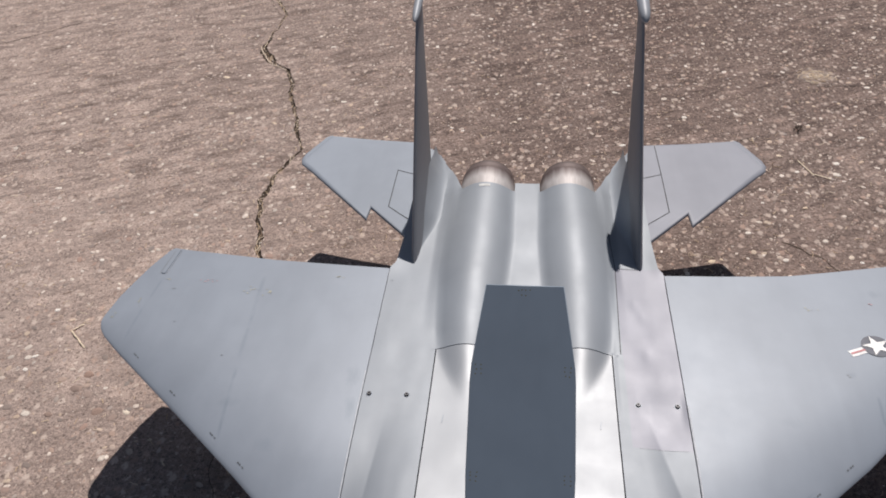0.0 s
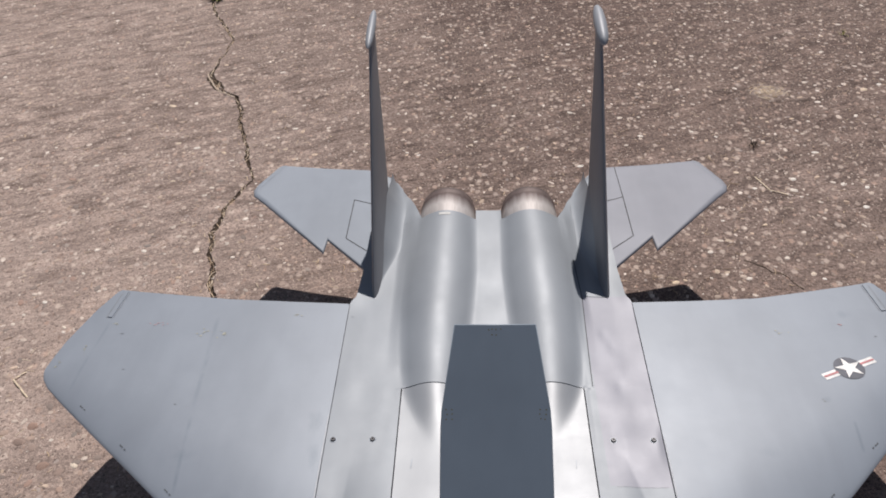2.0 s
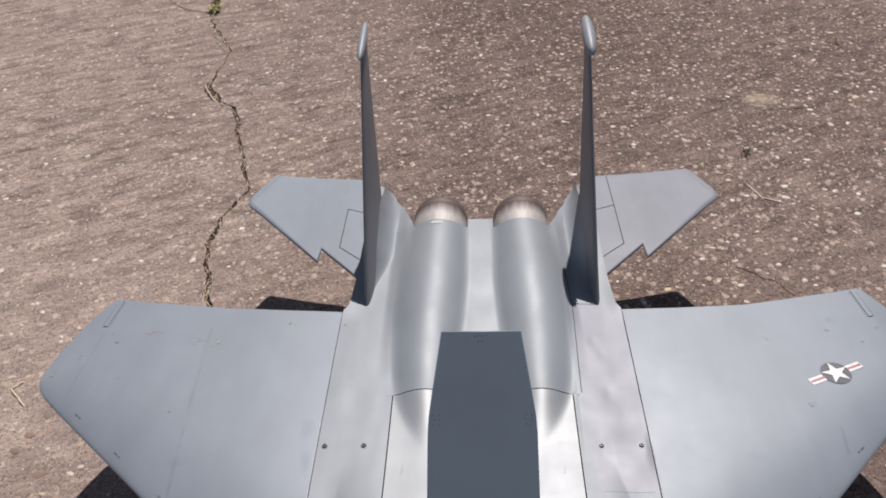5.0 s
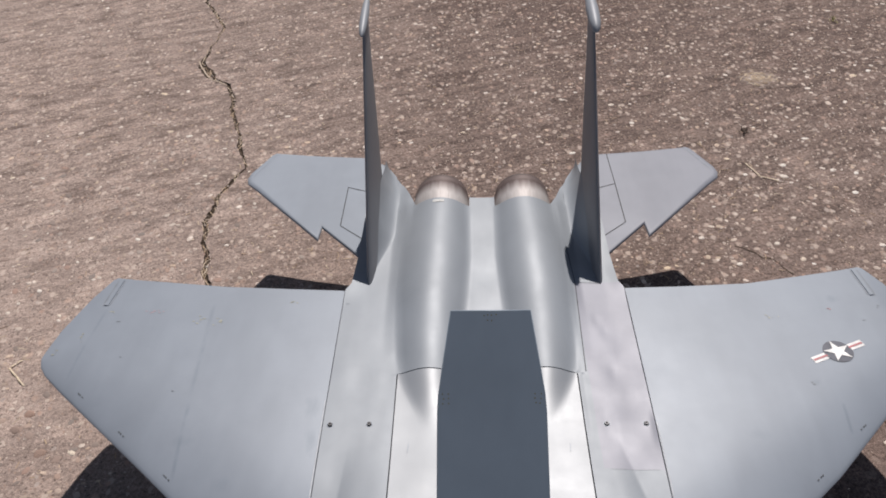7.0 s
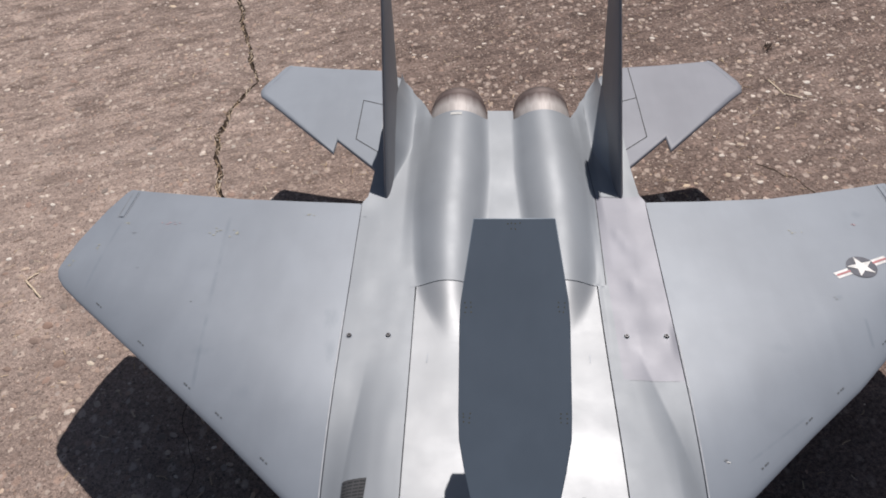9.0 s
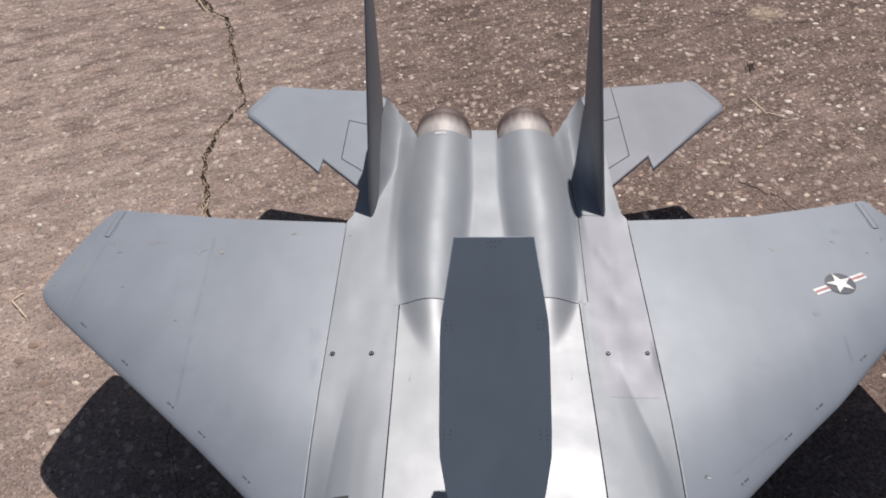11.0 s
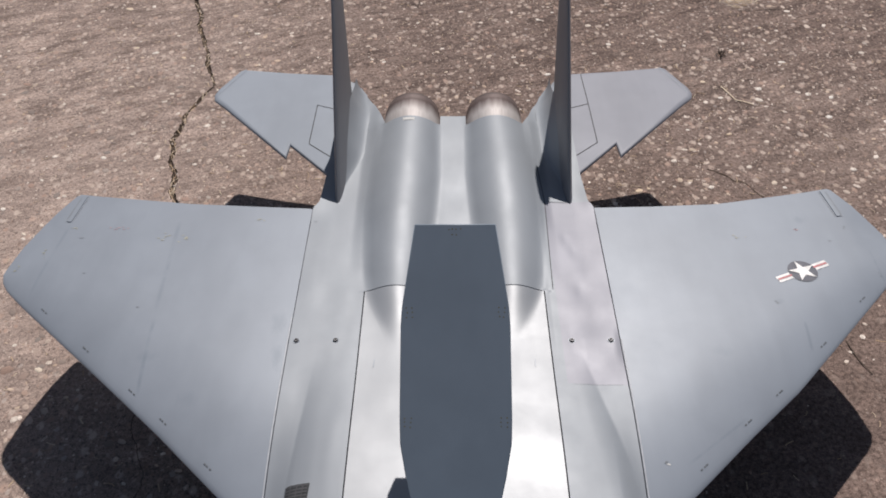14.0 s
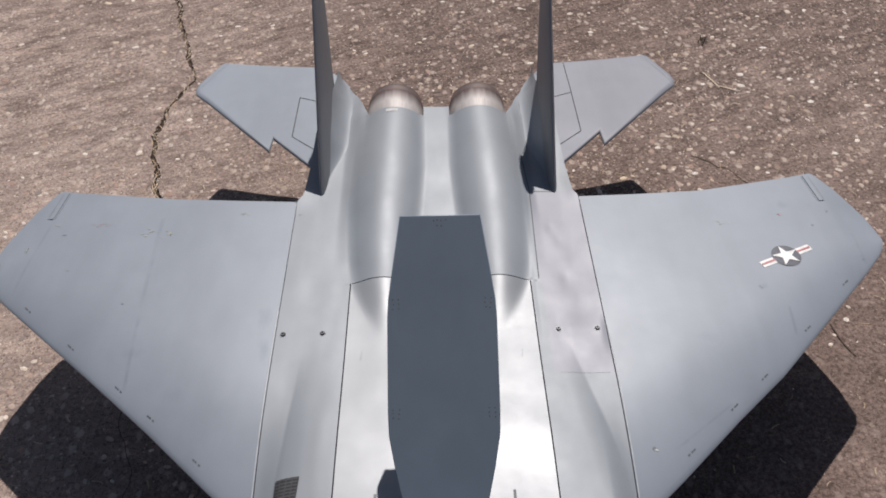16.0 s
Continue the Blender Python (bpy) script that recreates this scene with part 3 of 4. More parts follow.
def build_body():
    side = [0.0] + spaced(0.02, HX - GAP, 0.02) + spaced(HX + GAP, 2.0, 0.016) + [2.03, 2.06, 2.095]
    xs = [-x for x in reversed(side[1:])] + side
    ys = [-2.62] + [HY0 - GAP] + spaced(HY0 + GAP, HY1 - GAP, 0.05) + spaced(HY1 + GAP, 4.75, 0.05)
    ys = sorted(set(ys))

    def xmap(x, y):
        o = deck_out(y, x)
        if abs(x) < 1.9:
            return math.copysign(follow(abs(x), y), x)
        return math.copysign(1.9 + (abs(x) - 1.9) * (o - 1.9) / (2.095 - 1.9), x) 

    def in_hatch(x, y):
        return abs(x) < HX + GAP and HY0 - GAP < y < HY1 + GAP

    bm = bmesh.new()
    grid(bm, xs, ys, lambda x, y: not in_hatch(x, y), xmap)
    rim = [e for e in bm.edges if e.is_boundary]
    inner = [e for e in rim if all(abs(v.co.x) < HX + 2 * GAP and HY0 - 2 * GAP < v.co.y < HY1 + 2 * GAP for v in e.verts)]
    outer = [e for e in rim if e not in set(inner)]
    lower_rim(bm, inner, lambda c: c.z - 0.1)
    lower_rim(bm, outer, lambda c: 1.25)
    flat = [bm.verts.new((x, y, 1.25)) for x, y in ((-2.09, -2.62), (2.09, -2.62), (2.0, 4.75), (-2.0, 4.75))]
    bm.faces.new(flat)
    shelf = [bm.verts.new((x, y, 2.06)) for x, y in ((-1.3, -2.61), (1.3, -2.61), (1.3, 1.0), (-1.3, 1.0))]
    bm.faces.new(shelf)
    bm.normal_update()
    for f in bm.faces:
        if f.normal.z < 0:
            f.normal_flip()
    for f in bm.faces:
        c = f.calc_center_median()
        f.material_index = 1 if 1.37 < c.x < 2.11 and -0.7 < c.y < 2.82 and f.normal.z > 0.5 else 0
    body = part("fuselage", bm, PAINT_SHEEN, jet, "silver-grey fuselage deck with two engine humps and small dents")
    body.data.materials.append(PAINT_PANEL_TINT)
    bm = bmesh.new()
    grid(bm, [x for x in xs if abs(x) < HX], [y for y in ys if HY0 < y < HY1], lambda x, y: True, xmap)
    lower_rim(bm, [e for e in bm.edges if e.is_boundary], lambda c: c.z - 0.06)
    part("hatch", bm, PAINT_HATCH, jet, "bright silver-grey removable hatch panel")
    for s in (-1, 1):
        bm = bmesh.new()
        rows = []
        for y in spaced(4.75, 6.45, 0.06):
            a = boom_in(y, s)
            b = deck_out(y, s)
            n = 14
            ring = [(s * (a + (b - a) * i / n), y, deck_z(s * (a + (b - a) * i / n), y) - 0.05 * sm((y - 4.75) / 0.5) * (1 - i / n) ** 3) for i in range(n + 1)]
            low = interp(y, [(4.75, 1.3), (5.8, 1.75), (6.45, 2.0)])
            ring += [(s * b, y, low), (s * a, y, low)]
            rows.append(ring)
        loft(bm, rows)
        part("tail_boom", bm, PAINT_SHEEN, jet, "tapered grey tail boom")
    bm = bmesh.new()
    rows = []
    for y in spaced(4.74, 5.02, 0.04):
        top = [(x, y, deck_z(x, 4.75) - 0.003 - 0.03 * (y - 4.74)) for x in (0.215 * (i / 4 - 1) for i in range(9))]
        rows.append(top + [(0.215, y, 1.7), (-0.215, y, 1.7)])
    loft(bm, rows)
    part("tail_deck", bm, PAINT_SHEEN, jet, "narrow grey deck end between the nozzles")
    # forward body out to the nose
    bm = bmesh.new()
    rings = []
    for y, hw, z0, z1 in ((-2.635, 2.08, 1.25, 2.37), (-3.6, 2.0, 1.2, 2.42), (-4.8, 1.75, 1.2, 2.6), (-5.6, 1.05, 1.25, 2.75), (-7.0, 0.85, 1.3, 2.8), (-8.5, 0.72, 1.4, 2.65), (-10.0, 0.5, 1.55, 2.4), (-11.2, 0.2, 1.75, 2.1), (-11.6, 0.03, 1.87, 1.93)):
        ring = []
        for i in range(28):
            a = math.tau * i / 28
            c, q = math.cos(a), math.sin(a)
            ring.append((hw * math.copysign(abs(c) ** 0.55, c), y, (z0 + z1) / 2 + (z1 - z0) / 2 * math.copysign(abs(q) ** 0.6, q)))
        rings.append(ring)
    loft(bm, rings)
    part("forebody", bm, PAINT, jet)


build_body()

def build_wing(s):
    bm = bmesh.new()
    rings = []
    for a in spaced(2.133 if s > 0 else 2.143, 5.7, 0.12) + [5.8, 5.86, 5.95, 6.05, 6.15, 6.23, 6.29, 6.335, 6.365, 6.378]:
        le, te = lead(s * a), trail(s * a)
        cuts = [0.5 - 0.5 * math.cos(math.pi * i / 24) for i in range(25)]
        top = [(s * a, le + (te - le) * c, wing_mid(s * a, c, te - le) + (0.004 + 0.016 * (te - le)) * foil(c) + 0.006) for c in cuts]
        low = [(s * a, le + (te - le) * c, wing_mid(s * a, c, te - le) - (0.004 + 0.02 * (te - le)) * foil(c) - 0.006) for c in reversed(cuts)]
        rings.append(top + low)
    loft(bm, rings)
    return part("wing", bm, PAINT_WING, jet, "broad blue-grey painted wing with clipped raked tip")


wings = {s: build_wing(s) for s in (-1, 1)}


def on_wing(lift):
    return lambda x, y: wing_top(x, y) + lift


def ridge(bm, points, width, rise, height):
    """A raised rib with a flat top along points (x, y)."""
    last = None
    for i, (x, y) in enumerate(points):
        a, b = points[max(0, i - 1)], points[min(len(points) - 1, i + 1)]
        d = Vector((b[0] - a[0], b[1] - a[1])).normalized() * (width / 2)
        row = [bm.verts.new((x + k * d.y, y - k * d.x, height(x + k * d.y, y - k * d.x) + h)) for k, h in ((-1.25, -0.01), (-0.9, rise), (0.9, rise), (1.25, -0.01))]
        if last:
            for j in range(3):
                bm.faces.new((last[j], last[j + 1], row[j + 1], row[j]))
        else:
            bm.faces.new(row)
        last = row
    bm.faces.new(last)


for s in (-1, 1):
    back = 0.085 if s > 0 else 0.0
    bm = bmesh.new()
    ridge(bm, line((s * 5.71, 3.05 + back), (s * 5.77, 2.44 + back), 8), 0.07, 0.013, on_wing(0.0))
    part("tip_fence", bm, PAINT_WING, wings[s], "low raised rib near the wing tip")
    # dark lines flanking the rib put its narrow shadow into colour
    for x, w in ((5.765, 0.018), (5.655, 0.010)):
        bm = bmesh.new()
        strip(bm, line((s * x, 3.04 + back), (s * (x + 0.06), 2.44 + back), 8), w, on_wing(0.004))
        part("panel_line", bm, SEAM_SHADE_SOFT, wings[s])
    for x in (5.585, 4.81, 4.03, 3.54, 2.885):
        bm = bmesh.new()
        y = lead(s * x) + 0.165
        for q in (-0.045, 0.0, 0.03):
            strip(bm, line((s * (x - 0.03 + q), y + q * 0.9), (s * (x - 0.03 + q + 0.022), y + (q + 0.022) * 0.9), 2), 0.016, on_wing(0.005))
        part("stencil_mark", bm, MARK, wings[s])

def smudge(s, x, y, w, h, material, bits):
    """Paint rubbed through in a few small flecks on a wing."""
    bm = bmesh.new()
    q = random.Random(int(x * 1000))
    for _ in range(bits):
        cx, cy = s * x + q.gauss(0, w * 0.55), y + q.gauss(0, h * 0.7)
        r, ring = q.uniform(0.006, 0.016), []
        for i in range(6):
            a = math.tau * i / 6
            px, py = cx + r * q.uniform(0.7, 2.0) * math.cos(a), cy + r * q.uniform(0.4, 1.0) * math.sin(a)
            ring.append(bm.verts.new((px, py, wing_top(px, py) + 0.004)))
        bm.faces.new(ring)
    part("scuff", bm, material, wings[s], smooth=0)


SCUFF_RED = plain("scuff_red", (0.36, 0.235, 0.255), 0.5)
SCUFF_TAN = plain("scuff_tan", (0.315, 0.315, 0.255), 0.5)
SCUFF_DARK = plain("scuff_dark", (0.175, 0.19, 0.21), 0.5)
for s, x, y, w, h, mat, bits in ((-1, 4.93, 2.27, 0.09, 0.03, SCUFF_RED, 9), (-1, 4.22, 2.05, 0.07, 0.05, SCUFF_TAN, 9), (-1, 3.92, 2.02, 0.09, 0.04, SCUFF_TAN, 10), (-1, 5.48, 2.06, 0.05, 0.012, SCUFF_DARK, 4),
                                 (-1, 5.9, 1.75, 0.03, 0.09, SCUFF_TAN, 7), (-1, 6.22, 1.5, 0.02, 0.06, SCUFF_TAN, 6), (-1, 2.9, 2.45, 0.05, 0.03, SCUFF_TAN, 5), (-1, 5.62, 2.28, 0.06, 0.02, SCUFF_TAN, 5), (-1, 5.2, 1.32, 0.02, 0.01, SCUFF_DARK, 2), (-1, 4.25, 0.65, 0.02, 0.02, SCUFF_DARK, 2),
                                 (1, 5.02, 2.22, 0.05, 0.02, SCUFF_RED, 5), (1, 4.15, 2.05, 0.09, 0.03, SCUFF_TAN, 7), (1, 5.45, 1.98, 0.04, 0.012, SCUFF_DARK, 3), (1, 4.35, 0.75, 0.03, 0.03, SCUFF_DARK, 2), (1, 2.44, -1.74, 0.013, 0.03, PLACARD, 3), (1, 2.42, -1.73, 0.012, 0.03, SCUFF_DARK, 3),
                                 (1, 5.75, 2.25, 0.05, 0.025, SCUFF_DARK, 3), (1, 5.95, 1.3, 0.012, 0.05, SCUFF_DARK, 2)):
    smudge(s, x, y, w, h, mat, bits)

# rounded lips along the wing roots, their glint put into a pale colour
for s in (-1, 1):
    x0 = 2.143 if s > 0 else 2.153
    bm = bmesh.new()
    last = None
    for i in range(46):
        y = -2.44 + (2.5 if s > 0 else 2.9) * i / 45
        row = [bm.verts.new((s * (x0 + dx), y, wing_top(x0, y) + dz)) for dx, dz in ((-0.007, -0.02), (-0.004, 0.003), (0.0, 0.006), (0.005, 0.004), (0.009, 0.0005))]
        if last:
            for j in range(4):
                bm.faces.new((last[j], last[j + 1], row[j + 1], row[j]))
        last = row
    part("root_lip", bm, GLINT_EDGE, wings[s], "thin lip along the wing root with a pale painted glint", smooth=60)

# ---- star and bars on one wing ----
CX, CY, ANG = 4.865, 1.335, radians(24)


def decal(name, pts, lift, material):
    bm = bmesh.new()
    ring = []
    for u, v in pts:
        x = CX + u * math.cos(ANG) - v * math.sin(ANG)
        y = CY + u * math.sin(ANG) + v * math.cos(ANG)
        ring.append(bm.verts.new((x, y, wing_top(x, y) + lift)))
    mid = bm.verts.new((CX + sum(p[0] for p in pts) / len(pts) * math.cos(ANG) - sum(p[1] for p in pts) / len(pts) * math.sin(ANG),
                        CY + sum(p[0] for p in pts) / len(pts) * math.sin(ANG) + sum(p[1] for p in pts) / len(pts) * math.cos(ANG), 0))
    mid.co.z = wing_top(mid.co.x, mid.co.y) + lift
    for i in range(len(ring)):
        bm.faces.new((ring[i], ring[(i + 1) % len(ring)], mid))
    return part(name, bm, material, wings[1], smooth=0)


R = 0.205
decal("insignia_disc", [(R * math.cos(a), R * math.sin(a)) for a in (math.tau * i / 40 for i in range(40))], 0.006, NAVY)
decal("insignia_star", [((0.2 if i % 2 == 0 else 0.078) * math.sin(math.tau * i / 10 + 0.12), (0.2 if i % 2 == 0 else 0.078) * math.cos(math.tau * i / 10 + 0.12)) for i in range(10)], 0.012, WHITE)
for s in (-1, 1):
    decal("insignia_bar", [(s * 0.17, -0.058), (s * 0.43, -0.058), (s * 0.43, 0.058), (s * 0.17, 0.058)], 0.0045, WHITE)
    decal("insignia_stripe", [(s * 0.19, -0.016), (s * 0.42, -0.016), (s * 0.42, 0.016), (s * 0.19, 0.016)], 0.009, RED)

# ---- tailplanes ----
STAB = [(1.96, 3.58), (2.74, 4.51), (2.765, 4.15), (4.10, 5.74), (4.32, 5.98), (4.36, 6.15), (4.32, 6.33), (4.02, 6.94), (3.93, 7.0), (3.84, 6.97), (3.05, 6.80), (2.2, 6.66), (1.96, 6.60)]


def stab_z(x, y):
    return 2.005 - 0.045 * (abs(x) - 2.0)


def shrunk(outline, by):
    """The outline drawn inwards by a distance, with blunt mitres."""
    n, pts = len(outline), []
    for k, p in enumerate(outline):
        a, b = (p - outline[k - 1]).normalized(), (outline[(k + 1) % n] - p).normalized()
        inward = Vector((-a.y - b.y, a.x + b.x)).normalized()
        pts.append(p + inward * by / max(0.6, inward.dot(Vector((-a.y, a.x)))))
    return [(p.x, p.y) for p in pts]


for s in (-1, 1):
    outline = [Vector((x * 1.008, y + 0.1)) for x, y in STAB]
    bm = bmesh.new()
    # the edges roll over before the flat of the panel begins
    loft(bm, [[(s * x, y, stab_z(s * x, y) - down) for x, y in shrunk(outline, by)] for by, down in
              ((0.05, 0.075), (0.012, 0.068), (0.0, 0.05), (0.004, 0.034), (0.018, 0.020), (0.04, 0.010), (0.065, 0.003), (0.082, 0.0), (0.092, 0.0))])
    stab = part("tailplane", bm, PAINT_TAIL if s < 0 else PAINT_TAIL_SHADED, jet, "grey tailplane with notched leading edge", smooth=60)
    for a, b in (((2.035, 5.48), (2.40, 5.65)), ((2.40, 5.65), (2.42, 4.50)), ((2.42, 4.50), (1.985, 4.08))):
        bm = bmesh.new()
        strip(bm, line((s * a[0] * 1.008, a[1] + 0.1), (s * b[0] * 1.008, b[1] + 0.1), 3), 0.015, lambda x, y: stab_z(x, y) + 0.004)
        part("panel_line", bm, SEAM, stab)
    if s > 0:
        bm = bmesh.new()
        strip(bm, line((2.42, 5.75), (2.39, 6.72), 3), 0.014, lambda x, y: stab_z(x, y) + 0.004)
        part("panel_line", bm, SEAM, stab)
    bm = bmesh.new()
    strip(bm, line((s * 3.91, 7.05), (s * 4.295, 6.24), 6), 0.013, lambda x, y: stab_z(x, y) + 0.004)
    part("panel_line", bm, SEAM_FAINT, stab)

# ---- fins with tip pods ----
for s in (-1, 1):
    bm = bmesh.new()
    rings = []
    for i in range(25):
        z = 2.12 + (5.36 - 2.12) * (i / 24) ** 1.4
        le = 2.84 + (z - 2.2) * 0.765
        te = interp(z, [(2.12, 5.62), (2.73, 5.68), (3.4, 5.76), (4.44, 5.82), (5.36, 5.95)])
        th = interp(z, [(2.12, 0.075), (2.6, 0.06), (5.36, 0.026)])
        xc = 1.775 + (-0.06 if s > 0 else 0.03) * (z - 2.2) / 3.0
        cuts = [0.5 - 0.5 * math.cos(math.pi * j / 14) for j in range(15)]
        ring = [(s * (xc + th * foil(c) + 0.004), le + (te - le) * c, z) for c in cuts]
        flare = 0.03 * max(0.0, 1 - (z - 2.12) / 0.5) ** 2
        ring += [(s * (xc - th * foil(c) - flare * 4 * c * (1 - c) - 0.004), le + (te - le) * c, z) for c in reversed(cuts)]
        rings.append(ring)
    loft(bm, rings)
    fairing = bmesh.new()
    last = None
    for y in spaced(2.88, 6.24, 0.06):
        k = sm((y - 2.86) / 1.3) * (1 - 0.35 * sm((y - 5.2) / 0.8))
        foot, up = 0.02 + 0.29 * k, 0.34 * k
        if y > 4.75:
            foot = max(0.012, min(foot, 1.745 - boom_in(y, s) - 0.004))
        row = []
        for i in range(9):
            t = i / 8
            a = 1.745 - foot * t
            row.append(fairing.verts.new((s * a, y, deck_z(s * (1.745 - foot), y) * t + deck_z(s * 1.745, y) * (1 - t) + up * (1 - t) ** 2.3 - 0.006)))
        if last:
            for i in range(8):
                fairing.faces.new((last[i], last[i + 1], row[i + 1], row[i]))
        last = row
    fin = part("fin", bm, PAINT_FIN, jet, "upright grey tail fin with swept leading edge")
    part("root_fairing", fairing, PAINT_SHEEN, fin, "smooth grey fillet at the fin root")
    bm = bmesh.new()
    r = 0.097 if s > 0 else 0.066
    tip = 1.725 if s > 0 else 1.81
    a, b = Vector((s * tip, 4.95, 5.30)), Vector((s * (tip - 0.015), 5.98, 5.47))
    n = (b - a).length
    prof = [(0.0, 0.01), (0.03, r * 0.42), (0.1, r * 0.72), (0.25, r * 0.93), (0.5, r), (n * 0.6, r), (n * 0.85, r * 0.8), (n * 0.96, r * 0.5), (n, 0.01)]
    lathe(bm, prof, a, b - a, 20)
    part("tip_pod", bm, PAINT_EDGE, fin, "pale grey bullet-shaped fin tip pod")

# ---- nozzles ----
for s in (-1, 1):
    c = (s * 0.705, 4.68, 1.955)
    bm = bmesh.new()
    lathe(bm, [(0.0, 0.48), (0.05, 0.495), (0.35, 0.498), (0.66, 0.478), (0.82, 0.452), (0.82, 0.40), (0.5, 0.37), (0.1, 0.36)], c, (0, 1, 0), 48, cap=False)
    noz = part("nozzle", bm, NOZZLE, jet, "pinkish bare metal exhaust nozzle with sooty rim")
    bm = bmesh.new()
    lathe(bm, [(0.74, 0.4685), (0.80, 0.459), (0.832, 0.445), (0.832, 0.39), (0.6, 0.385)], c, (0, 1, 0), 48, cap=False)
    part("sooty_rim", bm, SOOT, noz)
    for k in range(11):
        a = math.pi * (0.06 + 0.088 * k) + (0.05 if s > 0 else 0.0)
        bm = bmesh.new()
        last = None
        for along, r in ((0.07, 0.4965), (0.2, 0.4982), (0.33, 0.4995)):
            w = 0.007 if k in (4, 7) else 0.003
            pair = [bm.verts.new((c[0] + r * math.cos(a + q / r), c[1] + along, c[2] + r * math.sin(a + q / r))) for q in (-w, w)]
            if last:
                bm.faces.new((last[0], last[1], pair[1], pair[0]))
            last = pair
        part("petal_seam", bm, PETAL, noz)
    bm = bmesh.new()
    lathe(bm, [(0.62, 0.4835), (0.68, 0.4785), (0.745, 0.4690)], c, (0, 1, 0), 48, cap=False)
    part("heat_band", bm, SCORCH, noz)
    bm = bmesh.new()
    lathe(bm, [(-0.1, 0.37), (0.15, 0.37)], c, (0, 1, 0), 32)
    part("tail_pipe", bm, SOOT, noz)
bm = bmesh.new()
strip(bm, line((-0.83, 4.655), (-0.64, 4.655), 3), 0.07, lambda x, y: deck_z(x, y) + 0.006)
part("pale_placard", bm, PLACARD, jet)

# ---- raised speed brake ----
BRAKE_HINGE, BRAKE_TIP = Vector((0, -2.9, 2.385)), Vector((0, -0.468, 4.707))


def build_brake():
    run = BRAKE_TIP - BRAKE_HINGE
    n = run.cross(Vector((1, 0, 0))).normalized()
    if n.z < 0:
        n = -n
    outline = [(0.098, 0.43), (0.22, 0.52), (0.321, 0.578), (0.393, 0.584), (0.685, 0.572), (0.74, 0.56), (1.0, 0.425)]

    def at(f, x, d=0.0):
        return BRAKE_HINGE + run * f + Vector((x, 0, 0)) + n * d

    ring = [(f, w) for f, w in outline] + [(f, -w) for f, w in reversed(outline)]
    bm = bmesh.new()
    face = bm.faces.new([bm.verts.new(at(f, x)) for f, x in ring])
    got = bmesh.ops.extrude_face_region(bm, geom=[face])
    bmesh.ops.translate(bm, vec=n * -0.075, verts=[v for v in got["geom"] if isinstance(v, bmesh.types.BMVert)])
    bmesh.ops.bevel(bm, geom=bm.edges[:], offset=0.008, segments=1, affect="EDGES")
    brake = part("speed_brake", bm, PAINT_BRAKE, jet, "dark slate-grey raised speed brake panel")
    dots = [(0.984, -0.062 + 0.04 * i) for i in range(4)] + [(0.966, -0.03), (0.966, 0.012)]
    for sgn in (-1, 1):
        dots += [(f, sgn * x) for f in (0.712, 0.726, 0.740) for x in (0.45, 0.51)] + [(f, sgn * x) for f in (0.374, 0.388, 0.402) for x in (0.47, 0.53)]
    jit = random.Random(5)
    for f, x in dots:
        bm = bmesh.new()
        lathe(bm, [(0.0, 0.009), (0.0008, 0.0085)], at(f + jit.gauss(0, 0.0012), x + jit.gauss(0, 0.004), -0.0002), n, 8)
        part("rivet", bm, RUST, brake)
    for x0, x1 in ((-0.35, -0.24), (0.18, 0.30)):
        bm = bmesh.new()
        face = bm.faces.new([bm.verts.new(at(f, x, -0.002)) for f, x in ((0.1, x0), (0.1, x1), (0.0, x1), (0.0, x0))])
        got = bmesh.ops.extrude_face_region(bm, geom=[face])
        bmesh.ops.translate(bm, vec=n * -0.06, verts=[v for v in got["geom"] if isinstance(v, bmesh.types.BMVert)])
        part("hinge_arm", bm, PAINT_BRAKE, brake)


build_brake()

# ---- small fittings on the deck ----
SCREWS = [(-2.038, 0.03), (-1.533, 0.035), (1.503, 0.02), (2.003, 0.02)]
for x, y in SCREWS:
    z = deck_z(x, y)
    bm = bmesh.new()
    lathe(bm, [(-0.02, 0.034), (0.010, 0.034), (0.022, 0.027), (0.022, 0.014), (0.008, 0.012)], (x, y, z), (0, 0, 1), 20)
    screw = part("screw", bm, STEEL, jet, "dark steel cap screw")
    bm = bmesh.new()
    lathe(bm, [(-0.006, 0.048), (0.003, 0.046)], (x, y, z), (0, 0, 1), 20)
    part("washer", bm, PAINT, screw)


def on_deck(lift):
    return lambda x, y: deck_z(x, y) + lift


for pts, w, mat in ((line((1.33, 3.66), (1.385, 2.80), 14) + line((1.385, 2.78), (1.345, 0.95), 30), 0.010, SEAM),
                    (line((1.40, 2.83), (1.78, 2.83), 8), 0.012, SEAM_SHADE_SOFT), (line((1.45, -0.70), (2.06, -0.685), 14), 0.004, SEAM_TRACE),
                    (line((-2.08, 2.40), (-2.04, 2.40), 3), 0.009, SEAM_SHADE_SOFT), (line((-1.02, -0.42), (-1.01, -0.28), 3), 0.012, SEAM_FAINT),
                    (line((1.0, -0.42), (1.01, -0.30), 3), 0.012, SEAM_FAINT), (line((-0.765, -2.51), (-0.76, -2.35), 4), 0.03, MARK), (line((0.745, -2.51), (0.745, -2.33), 4), 0.03, MARK)):
    bm = bmesh.new()
    strip(bm, pts, w, on_deck(0.0025 if mat is SEAM_TRACE else 0.005))
    part("panel_line", bm, mat, jet)
